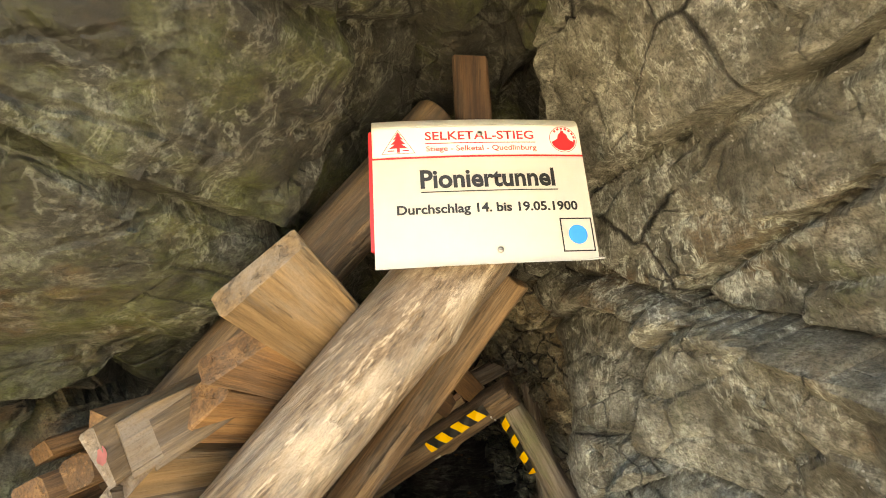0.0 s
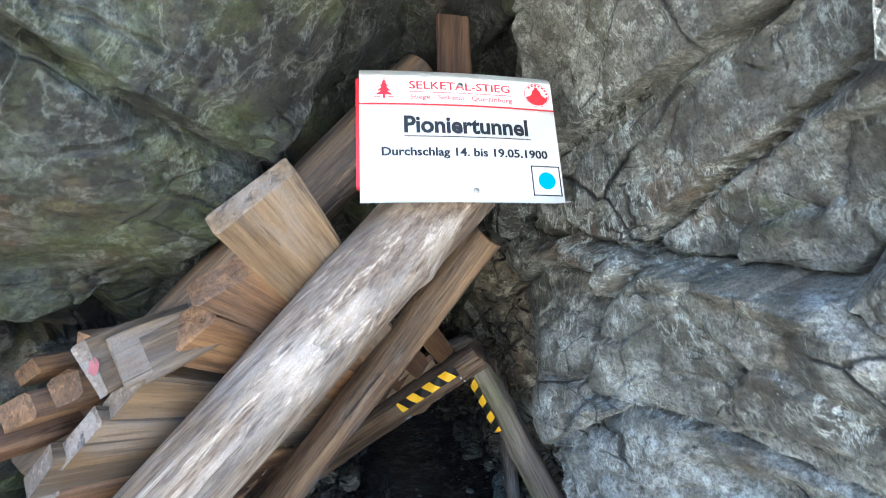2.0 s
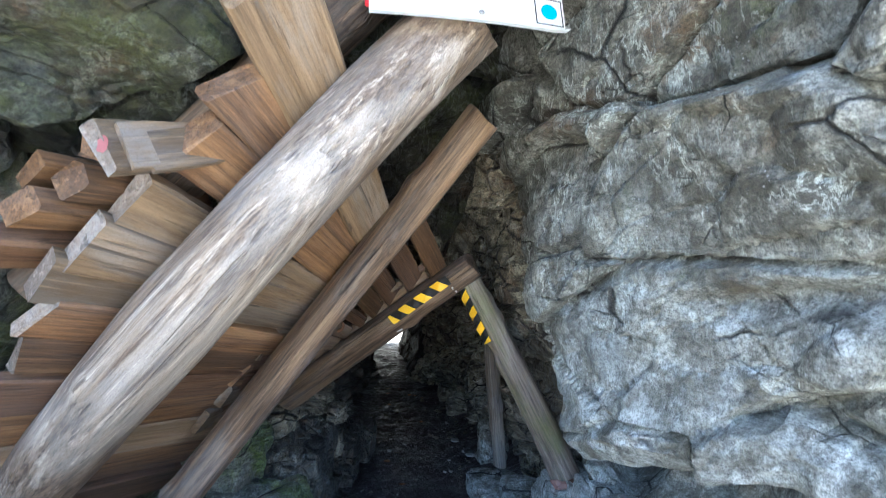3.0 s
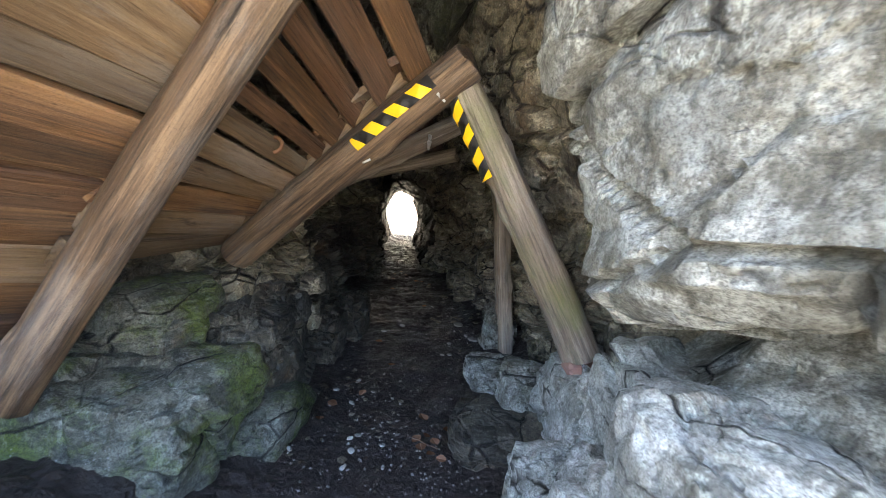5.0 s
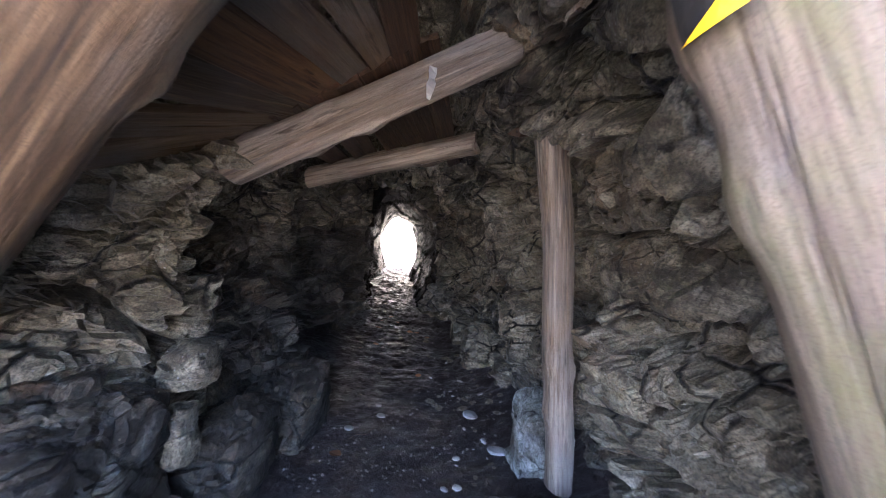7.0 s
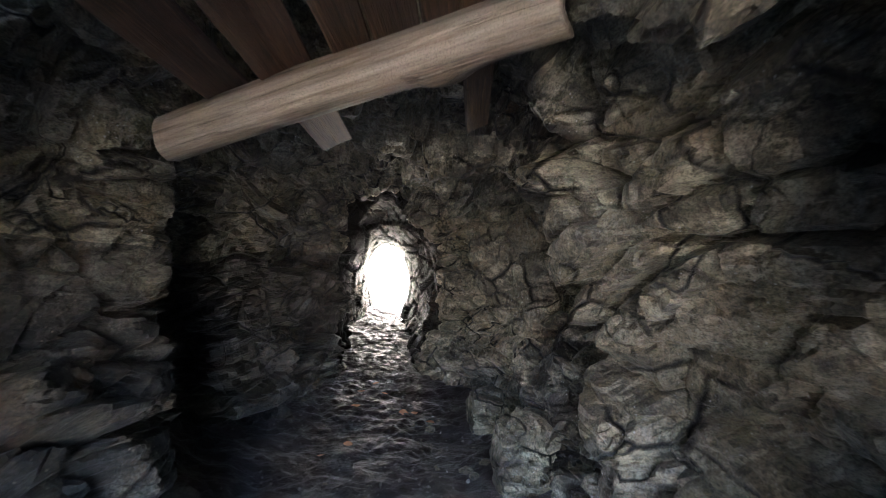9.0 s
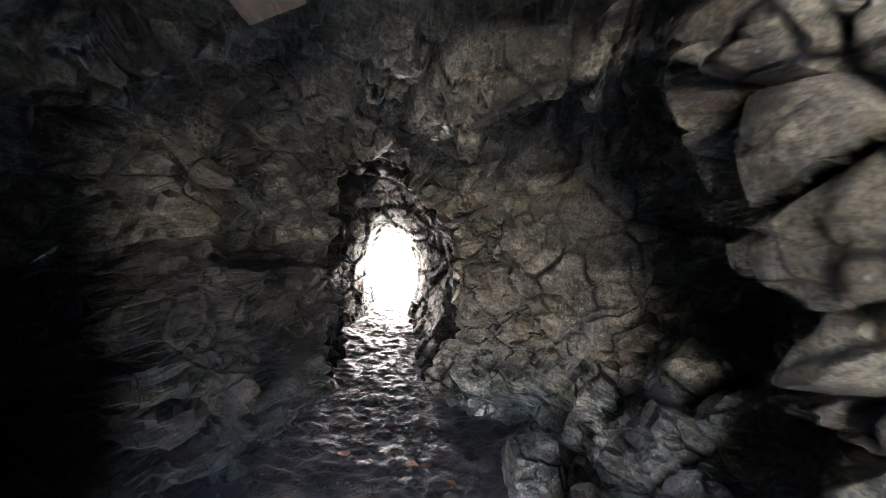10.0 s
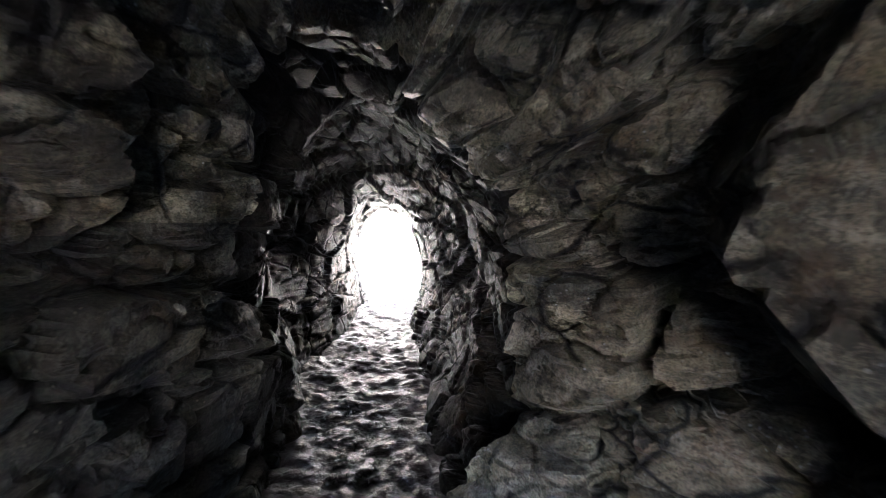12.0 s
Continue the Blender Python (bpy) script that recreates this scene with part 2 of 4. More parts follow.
BOARD_WARM = wood_material("orange sawn board", (0.05, 0.022, 0.008), (0.15, 0.074, 0.028), (0.27, 0.145, 0.06), 1.0, 0.0, 0.12)
# Paler than the boards: sawn end grain, with sky light put into the colour.
BOARD_END = wood_material("sky-lit sawn end", (0.1, 0.07, 0.048), (0.22, 0.165, 0.12), (0.34, 0.28, 0.23), 1.4, 0.0, 0.6)
BOARD_DARK = wood_material("dark sawn board", (0.04, 0.018, 0.008), (0.115, 0.054, 0.024), (0.18, 0.095, 0.045), 1.0, 0.0, 0.1)


def plain(name, colour, rough=0.5, metal=0.0, dirt=0.25):
    n = Nodes(name)
    spot = n.ramp(n.noise(14.0, 7, 0.7), (0.45, 0.0), (0.8, dirt))
    col = n.mix(spot, colour, tuple(c * 0.45 + 0.03 for c in colour))
    return n.finish(col, n.ramp(n.noise(25, 4, 0.6), (0.3, rough), (0.7, min(1, rough + 0.15))), None, metal)


MUD = mud_material()
# Made pale so the unseen ground outside bounces light into the mouth.
SOIL = plain("dry earth", (0.36, 0.32, 0.25), 0.9, 0.0, 0.6)
SIGN_WHITE = plain("sign enamel", (0.83, 0.81, 0.74), 0.3, 0.0, 0.08)
SIGN_RED = plain("sign red", (0.55, 0.02, 0.03), 0.4, 0.0, 0.1)
SIGN_BLACK = plain("sign black", (0.012, 0.012, 0.013), 0.4, 0.0, 0.1)
SIGN_BLUE = plain("sign blue", (0.01, 0.25, 0.72), 0.4, 0.0, 0.1)
TAPE_YELLOW = plain("tape yellow", (0.85, 0.5, 0.01), 0.35, 0.0, 0.2)
TAPE_BLACK = plain("tape black", (0.012, 0.012, 0.012), 0.35, 0.0, 0.1)
STEEL = plain("screw steel", (0.35, 0.33, 0.3), 0.4, 1.0, 0.4)
RUSTY = plain("rusty iron", (0.25, 0.13, 0.07), 0.6, 0.6, 0.5)
LEAF = plain("dead leaf", (0.32, 0.17, 0.1), 0.7, 0.0, 0.5)
TWINE = plain("pale film", (0.6, 0.6, 0.58), 0.4, 0.0, 0.2)
GRIT = plain("dark grit", (0.15, 0.14, 0.13), 0.6, 0.0, 0.7)
RUSTY_STONE = plain("reddish stone", (0.26, 0.15, 0.12), 0.8, 0.0, 0.6)
FADED_RED = plain("faded red paint", (0.42, 0.15, 0.15), 0.7, 0.0, 0.7)
PALE_STONE = plain("pale stone", (0.34, 0.33, 0.31), 0.7, 0.0, 0.5)


# ---------------------------------------------------------------- mesh helpers
def mesh_of(name, verts, faces, material, smooth=False):
    me = bpy.data.meshes.new(name)
    me.from_pydata([tuple(v) for v in verts], [], [tuple(f) for f in faces])
    me.update()
    me.materials.append(material)
    if smooth:
        me.polygons.foreach_set("use_smooth", [True] * len(me.polygons))
    return me


def part(name, bm, material, parent, label=""):
    """One mesh object out of a bmesh (or a ready mesh) under a thing or a part."""
    if isinstance(bm, bmesh.types.BMesh):
        me = bpy.data.meshes.new(name)
        bm.to_mesh(me)
        bm.free()
    else:
        me = bm
    if material and not me.materials:
        me.materials.append(material)
    ob = new(name, me)
    ob.parent = parent
    if label:
        ob["label"] = label
    return ob


def hashed(ijk, k):
    """Random numbers in 0..1 for whole-number cells."""
    i = ijk.astype(np.int64)
    h = i[..., 0] * 73856093 ^ i[..., 1] * 19349663 ^ i[..., 2] * 83492791 ^ (k * 2654435 + 97)
    h = (h ^ (h >> 13)) * 1274126177 & 0xFFFFFFFF
    h = (h ^ (h >> 16)) * 668265263 & 0xFFFFFFFF
    return ((h ^ (h >> 15)) & 0xFFFFFF) / float(0x1000000)


def blocks(p, size, seed, crack=0.06):
    """Broken rock: each cell is a facet with a height and a tilt of its own; returns height (-1..1) and crack (0..1)."""
    q = p / np.asarray(size)
    base = np.floor(q)
    best = np.full(len(q), 1e9)
    second = np.full(len(q), 1e9)
    height = np.zeros(len(q))
    for dx in (-1, 0, 1):
        for dy in (-1, 0, 1):
            for dz in (-1, 0, 1):
                c = base + (dx, dy, dz)
                r = np.stack([hashed(c, seed + k) for k in range(3)], 1)
                off = q - (c + 0.1 + 0.8 * r)
                d = (off ** 2).sum(1)
                tilt = np.stack([hashed(c, seed + 5 + k) for k in range(3)], 1) * 2 - 1
                h = (hashed(c, seed + 9) * 2 - 1) * 0.6 + (tilt * off).sum(1) * 0.8
                near = d < best
                second = np.where(near, best, np.minimum(second, d))
                height = np.where(near, h, height)
                best = np.where(near, d, best)
    gap = np.sqrt(second) - np.sqrt(best)
    return height, np.clip(1 - gap / crack, 0, 1)


def waves(p, scale, seed, octaves=4):
    """Smooth value noise, -1..1."""
    total, amp, norm = np.zeros(len(p)), 1.0, 0.0
    for o in range(octaves):
        q = p * (2 ** o) / scale + 17.3 * o
        b = np.floor(q)
        f = q - b
        f = f * f * (3 - 2 * f)
        v = np.zeros(len(p))
        for dx in (0, 1):
            for dy in (0, 1):
                for dz in (0, 1):
                    w = (f[:, 0] if dx else 1 - f[:, 0]) * (f[:, 1] if dy else 1 - f[:, 1]) * (f[:, 2] if dz else 1 - f[:, 2])
                    v += w * hashed(b + (dx, dy, dz), seed + o)
        total += amp * (v * 2 - 1)
        norm += amp
        amp *= 0.5
    return total / norm


def grid_faces(rows, cols):
    a = np.arange((rows - 1) * (cols - 1))
    i = a // (cols - 1) * cols + a % (cols - 1)
    return np.stack([i, i + 1, i + cols + 1, i + cols], 1).tolist()


def grid_normals(v):
    du = np.gradient(v, axis=0)
    dv = np.gradient(v, axis=1)
    n = np.cross(du, dv)
    return n / np.maximum(np.linalg.norm(n, axis=2, keepdims=True), 1e-9)


def glide(keys, values, at):
    """Catmull-Rom through rows of values."""
    keys, values = np.asarray(keys, float), np.asarray(values, float)
    i = np.clip(np.searchsorted(keys, at, "right") - 1, 0, len(keys) - 2)
    h = keys[i + 1] - keys[i]
    t = (at - keys[i]) / h
    slope = np.gradient(values, keys, axis=0)
    shape = (-1,) + (1,) * (values.ndim - 1)
    t, h = t.reshape(shape), h.reshape(shape)
    return ((2 * t ** 3 - 3 * t ** 2 + 1) * values[i] + (t ** 3 - 2 * t ** 2 + t) * h * slope[i]
            + (3 * t ** 2 - 2 * t ** 3) * values[i + 1] + (t ** 3 - t ** 2) * h * slope[i + 1])


# ---------------------------------------------------------------- the ground
def ground_height(y):
    """A bank of earth before the mouth, a level way through the tunnel."""
    t = np.clip((np.asarray(y, float) - 0.3) / 2.2, 0, 1)
    return 0.72 * (1 - t * t * (3 - 2 * t))


# ---------------------------------------------------------------- the tunnel, section by section
# y; foot x; then x, z up the wall
LEFT = [
    (0.4, -2.2, -2.1, 1.4, -1.5, 2.75, -0.75, 3.22),
    (1.0, -1.9, -1.9, 1.3, -1.2, 2.45, -0.55, 2.90),
    (1.5, -1.8, -1.75, 1.2, -1.0, 2.46, -0.39, 2.84),
    (2.2, -1.7, -1.65, 1.1, -1.0, 2.15, -0.35, 2.66),
    (3.0, -0.8, -1.2, 0.9, -0.8, 1.75, -0.20, 2.35),
    (3.8, -0.48, -0.72, 0.72, -1.0, 1.35, -0.42, 2.1),
    (4.2, -0.46, -0.60, 0.70, -0.38, 1.22, -0.28, 1.95),
    (4.6, -0.42, -0.52, 0.66, -0.62, 1.28, -0.6, 1.9),
    (5.2, -0.42, -0.52, 0.6, -1.0, 1.25, -1.0, 1.82),
    (5.6, -0.45, -0.6, 0.55, -0.75, 1.2, -0.56, 1.78),
    (5.95, -0.50, -0.66, 0.5, -0.72, 1.15, -0.55, 1.75),
    (6.2, -0.75, -1.40, 0.45, -1.25, 0.98, -0.60, 1.71),
    (6.75, -0.80, -1.45, 0.45, -1.30, 0.98, -0.58, 1.68),
    (7.0, -0.50, -0.72, 0.6, -0.74, 1.12, -0.52, 1.64),
]
LEFT_DEEP = [
    (7.5, -0.42, -0.66, 0.5, -0.70, 1.0, -0.54, 1.58),
    (8.3, -0.38, -0.50, 0.5, -0.55, 1.1, -0.44, 1.55),
    (9.2, -0.50, -0.60, 0.5, -0.66, 1.0, -0.58, 1.45),
    (9.9, -0.68, -0.92, 0.5, -1.02, 1.0, -0.85, 1.55),
    (11.0, -0.68, -0.78, 0.4, -0.82, 0.78, -0.7, 1.2),
    (12.5, -0.74, -0.84, 0.3, -0.89, 0.62, -0.77, 0.99),
]
APEX = [(0.4, 0.27, 3.7), (1.0, 0.42, 3.65), (1.5, 0.44, 3.74), (2.2, 0.45, 3.42), (3.0, 0.5, 2.75), (3.8, 0.4, 2.28), (4.5, 0.35, 2.1),
        (5.2, 0.3, 2.0), (6.0, 0.2, 1.93), (6.8, 0.1, 1.82), (7.5, 0.0, 1.75), (8.3, -0.1, 1.75), (9.2, -0.26, 1.67), (9.9, -0.34, 1.82), (11.0, -0.45, 1.38), (12.5, -0.53, 1.13)]
RIGHT = [
    (0.4, 1.75, 1.7, 1.4, 1.40, 2.25, 1.02, 3.05),
    (1.0, 1.6, 1.52, 1.5, 1.26, 2.25, 0.92, 2.98),
    (1.5, 1.5, 1.36, 1.5, 1.09, 2.3, 0.90, 2.98),
    (2.2, 1.4, 1.02, 1.38, 0.79, 1.98, 0.75, 2.6),
    (2.7, 1.45, 1.42, 1.2, 1.06, 1.82, 0.78, 2.5),
    (3.1, 1.35, 1.42, 1.15, 1.08, 1.75, 0.78, 2.35),
    (3.8, 1.3, 1.40, 0.8, 1.05, 1.42, 0.82, 1.95),
    (4.5, 1.25, 1.38, 0.6, 1.18, 1.3, 0.88, 1.85),
    (5.2, 1.1, 1.28, 0.5, 1.14, 1.25, 0.9, 1.76),
    (5.55, 1.05, 1.2, 0.6, 1.02, 1.27, 0.84, 1.76),
    (5.9, 1.0, 1.1, 0.6, 0.86, 1.3, 0.76, 1.75),
    (6.25, 1.05, 1.25, 0.6, 1.12, 1.3, 0.92, 1.75),
    (6.5, 0.95, 1.15, 0.55, 1.5, 1.25, 0.95, 1.75),
    (7.0, 0.9, 1.12, 0.5, 1.65, 1.2, 0.95, 1.72),
]
RIGHT_DEEP = [
    (7.3, 0.82, 1.05, 0.45, 1.5, 1.13, 0.9, 1.68),
    (7.8, 0.7, 1.05, 0.45, 1.1, 1.05, 0.7, 1.63),
    (8.3, 0.35, 0.60, 0.5, 0.62, 1.0, 0.38, 1.48),
    (9.2, 0.10, 0.36, 0.4, 0.38, 0.95, 0.16, 1.4),
    (9.9, 0.05, 0.28, 0.4, 0.34, 0.95, 0.15, 1.45),
    (11.0, -0.10, 0.02, 0.4, 0.05, 0.78, -0.1, 1.16),
    (12.5, -0.21, -0.09, 0.3, -0.07, 0.6, -0.24, 0.96),
]


def spaced(y0, y1, fine_to=9.5, near=0.017, far=0.05):
    return np.concatenate([np.arange(y0, fine_to, near), np.arange(fine_to, y1 + 1e-6, far)])


YS = spaced(0.74, 12.5)
left_rows, right_rows = np.array(LEFT + LEFT_DEEP), np.array(RIGHT + RIGHT_DEEP)
apex_rows = np.array(APEX)
left_at = glide(left_rows[:, 0], left_rows[:, 1:], YS)
right_at = glide(right_rows[:, 0], right_rows[:, 1:], YS)
apex_at = glide(apex_rows[:, 0], apex_rows[:, 1:], YS)
foot = ground_height(YS) - 0.15
# nine corners of the section, from the left foot over the roof to the right foot
corners = np.stack([
    np.stack([left_at[:, 0], foot], 1), left_at[:, 1:3], left_at[:, 3:5], left_at[:, 5:7], apex_at,
    right_at[:, 5:7], right_at[:, 3:5], right_at[:, 1:3], np.stack([right_at[:, 0], foot], 1)], 0)


def rock_depth(p, normal):
    """How far the broken rock stands out from the plain section: slabs at the mouth, rubble within."""
    inner = np.clip((p[:, 1] - 2.2) / 2.0, 0, 1)
    warp = np.stack([waves(p + 31, 0.9, 60, 2), waves(p + 57, 0.9, 61, 2), waves(p + 83, 0.9, 62, 2)], 1)
    tilted = np.stack([p[:, 0] * 0.8 + p[:, 2] * 0.6, p[:, 1], p[:, 2] * 0.8 - p[:, 0] * 0.6], 1) + warp * 0.07
    h1, c1 = blocks(tilted, (0.75, 0.9, 0.42), 11, 0.06)
    h2, c2 = blocks(tilted + warp * 0.02, (0.27, 0.33, 0.19), 23, 0.11)
    h3, c3 = blocks(tilted + warp * 0.02, (0.10, 0.12, 0.08), 37, 0.16)
    d = (0.10 + 0.06 * inner) * h1 - (0.07 + 0.05 * inner) * c1
    d += (0.02 + 0.075 * inner) * h2 - (0.014 + 0.06 * inner) * c2
    d += (0.004 + 0.02 * inner) * h3 - (0.003 + 0.012 * inner) * c3
    d += 0.05 * waves(p, 0.8, 3, 4) + 0.016 * waves(p, 0.12, 5, 4)
    # thin beds that stick out unevenly from the bulging left wall
    bed_at = np.clip((p[:, 1] - 3.7) / 0.3, 0, 1) * np.clip((5.2 - p[:, 1]) / 0.4, 0, 1) * np.clip((-p[:, 0] - 0.1) / 0.2, 0, 1) * np.clip((p[:, 2] - 0.55) / 0.2, 0, 1)
    layer = (p[:, 2] + 0.12 * p[:, 1] + 0.05 * warp[:, 2]) / 0.085
    step = hashed(np.stack([np.floor(layer), np.floor(p[:, 1] / 0.45 + warp[:, 0]), np.zeros(len(p))], 1), 40)
    d += bed_at * (0.07 * (step - 0.5) - 0.03 * np.clip(1 - (layer % 1) / 0.2, 0, 1))
    # two long undercuts in the leaning wall
    on_right = np.clip((p[:, 0] - 0.75) / 0.15, 0, 1)
    edge = 1.17 + 0.35 * np.clip(2.25 - p[:, 1], 0, 1) + 0.05 * np.clip(p[:, 1] - 2.25, 0, 1) + 0.035 * warp[:, 0]
    below = edge - p[:, 2]
    span = np.clip((p[:, 1] - 1.35) / 0.3, 0, 1) * np.clip((2.95 - p[:, 1]) / 0.25, 0, 1) * on_right
    under = np.clip(below / 0.05 + 0.3, 0, 1)
    d -= 0.48 * under * under * (3 - 2 * under) * np.exp(-(np.clip(below, 0, 2) / 0.24) ** 2) * span
    d += 0.09 * np.exp(-((below + 0.15) / 0.13) ** 2) * span
    cut = p[:, 2] - (1.98 + (1.5 - p[:, 1]) * 0.15 + 0.05 * warp[:, 1])
    d -= 0.10 * np.exp(-(cut / 0.05) ** 2) * on_right * np.clip((1.7 - p[:, 1]) / 0.3, 0, 1)
    fade = np.clip((p[:, 1] - 0.6) / 0.2, 0.25, 1) * (1 - 0.74 * np.clip((p[:, 1] - 8.4) / 0.9, 0, 1))
    return d * fade


ROUND = 46                                                        # steps between two corners of the section
STEPS = np.linspace(0, 8, 8 * ROUND + 1)
tube = glide(np.arange(9), corners, STEPS)                        # steps, ys, (x, z)
tube = np.stack([tube[..., 0], np.broadcast_to(YS, tube.shape[:2]), tube[..., 1]], 2)
tube_in = -grid_normals(tube).reshape(-1, 3)                      # into the tunnel
flat_tube = tube.reshape(-1, 3)
tube = (flat_tube + tube_in * rock_depth(flat_tube, tube_in)[:, None]).reshape(tube.shape)


def rock_strip(name, first, last, y0, y1, material, label, category):
    """One wall or roof between two corners of the section, from y0 to y1."""
    c0, c1 = int(np.searchsorted(YS, y0)), int(np.searchsorted(YS, y1))
    v = tube[int(first * ROUND):int(last * ROUND) + 1, c0:c1 + 1]
    ob = new(name, mesh_of(name, v.reshape(-1, 3), grid_faces(v.shape[0], v.shape[1]), material))
    return tagged(ob, label, category, kind="structure")


rock_strip("wall_left_3", 0, 2, 0, 2.9, ROCK_LEFT, "olive slate wall beside the board ends, darkened for shade", "rock wall")
# lit and shaded copies of one slate, in place of uneven daylight
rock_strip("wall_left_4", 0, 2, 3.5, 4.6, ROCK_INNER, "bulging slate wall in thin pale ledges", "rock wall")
rock_strip("wall_left_5", 0, 2, 2.9, 3.5, ROCK_SHADED, "broken slate wall under the boards, coloured dark for shade", "rock wall")
rock_strip("wall_left_1", 0, 2, 4.6, 8.6, ROCK_SHADED, "rough broken slate wall of the tunnel with ledges", "rock wall")
rock_strip("wall_left_2", 0, 2, 8.6, 20, ROCK_WET_SHADE, "wet slate wall near the far opening, coloured dark for shade", "rock wall")
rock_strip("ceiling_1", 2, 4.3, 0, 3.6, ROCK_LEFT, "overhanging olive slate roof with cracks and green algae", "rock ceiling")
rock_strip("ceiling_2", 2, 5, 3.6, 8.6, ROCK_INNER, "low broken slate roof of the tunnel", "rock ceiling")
rock_strip("ceiling_3", 2, 5, 8.6, 20, ROCK_WET_SHADE, "wet slate roof near the far opening, coloured dark for shade", "rock ceiling")
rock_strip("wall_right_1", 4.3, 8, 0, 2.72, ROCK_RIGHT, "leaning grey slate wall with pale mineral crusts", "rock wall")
rock_strip("wall_right_4", 4.3, 8, 2.72, 3.6, ROCK_INNER, "brown slate darkened for shade wall behind the leaning post", "rock wall")
rock_strip("wall_right_5", 5, 8, 3.6, 4.5, ROCK_INNER, "brown slate darkened for shade wall behind the thin post", "rock wall")
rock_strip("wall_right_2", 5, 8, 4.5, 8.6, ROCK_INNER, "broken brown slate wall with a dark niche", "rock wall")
rock_strip("wall_right_3", 5, 8, 8.6, 20, ROCK_WET_SHADE, "wet slate wall by the far opening, coloured dark for shade", "rock wall")


def collar(name, ring, centre, y_steps, scales, label, shade_spur=0.0):
    """The cliff round an end of the tunnel: rings that widen outwards."""
    rows = []
    for y, k in zip(y_steps, scales):
        r = ring.copy()
        r[:, 0] = centre[0] + (r[:, 0] - centre[0]) * k
        r[:, 2] = centre[1] + (r[:, 2] - centre[1]) * k
        # an added, unseen bulge on the left juts forward to block light
        r[:, 1] = r[:, 1] + y - shade_spur * (k - 1) * np.clip((-ring[:, 0] - 0.9) / 0.6, 0, 1)
        rows.append(r)
    v = np.stack(rows)
    n = grid_normals(v).reshape(-1, 3)
    p = v.reshape(-1, 3)
    away = np.repeat(np.clip((np.array(scales) - 1) / 0.4, 0, 1), v.shape[1])
    h, c = blocks(p, (1.1, 0.8, 0.7), 71, 0.06)
    p = p + n * (0.16 * h * away)[:, None]
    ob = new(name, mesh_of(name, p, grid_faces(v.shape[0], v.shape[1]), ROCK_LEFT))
    return tagged(ob, label, "cliff", kind="structure")


k_out = np.linspace(1.0, 2.6, 26)
collar("cliff_entrance", tube[::3, 0], (0.0, 0.4), (k_out - 1) * 0.9, k_out, "slate cliff round the tunnel mouth, with an added spur that blocks light", 2.2)
k_out = np.linspace(1.0, 2.3, 20)
collar("cliff_exit", tube[::3, -1], (-0.5, 0.0), -(k_out - 1) * 0.05, k_out, "slate cliff round the far opening")


def ground_sheet():
    fine = np.arange(-3, 3.01, 0.1)
    xs = np.concatenate([-np.geomspace(1500, 3.4, 24), fine, np.geomspace(3.4, 1500, 24)])
    ys = np.concatenate([-np.geomspace(1500, 1.2, 26), np.arange(-1, 16.01, 0.1), 15 + np.geomspace(1.3, 1500, 26)])
    X, Y = np.meshgrid(xs, ys, indexing="ij")
    p = np.stack([X, Y, ground_height(Y) - 0.05], 2).reshape(-1, 3)
    p[:, 2] += 0.03 * waves(p, 0.7, 8, 3)
    # slopes rise beyond both ends; the far one is added to cut exit skylight
    p[:, 2] += np.clip(-p[:, 1] - 4, 0, 40) * 0.25 + np.clip(p[:, 1] - 14.2, 0, 25) * 1.3
    return tagged(new("ground", mesh_of("ground", p, grid_faces(len(xs), len(ys)), SOIL, True)),
                  "earth and leaf litter outside the tunnel, with an added far slope", "ground", kind="structure")


def floor_sheet():
    xs, ys = np.arange(-1.9, 1.9, 0.018), np.arange(0.3, 12.6, 0.018)
    X, Y = np.meshgrid(xs, ys, indexing="ij")
    p = np.stack([X, Y, ground_height(Y)], 2).reshape(-1, 3)
    h, c = blocks(p, (0.16, 0.12, 5), 91, 0.1)
    tread = waves(p * (1, 1, 0), 0.22, 14, 3)
    ripple = np.sin(p[:, 1] * 2 * math.pi / 0.34 + 2.2 * waves(p * (1, 1, 0), 0.5, 19, 2))
    deep = np.clip((p[:, 1] - 5.5) / 1.5, 0, 1)
    middle = 0.5 - 0.1 * np.clip(p[:, 1] - 3, 0, 9)
    side = np.clip(np.abs(p[:, 0] - middle) - 0.35, 0, 1)
    p[:, 2] += 0.012 * tread + 0.006 * h + deep * 0.005 * ripple + 0.35 * side * side + 0.028 * waves(p * (1, 1, 0), 0.06, 15, 3) * (0.45 + 0.5 * deep + side)
    ob = new("floor", mesh_of("floor", p, grid_faces(len(xs), len(ys)), MUD, True))
    return tagged(ob, "dark wet trodden mud floor with grit", "floor", kind="structure")


ground_sheet()
floor_sheet()


def hillside():
    xs, ys = np.linspace(-14, 14, 57), np.linspace(1.9, 12.4, 40)
    X, Y = np.meshgrid(xs, ys, indexing="ij")
    p = np.stack([X, Y, np.zeros_like(X)], 2).reshape(-1, 3)
    p[:, 2] = (2.6 + 5.0 * np.clip((11.0 - p[:, 1]) / 4.0, 0, 1)) * np.exp(-(p[:, 0] / 9.0) ** 4) + 0.6 * waves(p, 2.5, 77, 4) - 0.3
    ob = new("hillside", mesh_of("hillside", p, grid_faces(len(xs), len(ys)), SOIL, True))
    return tagged(ob, "wooded rocky hillside over the tunnel", "hill", kind="structure")


hillside()


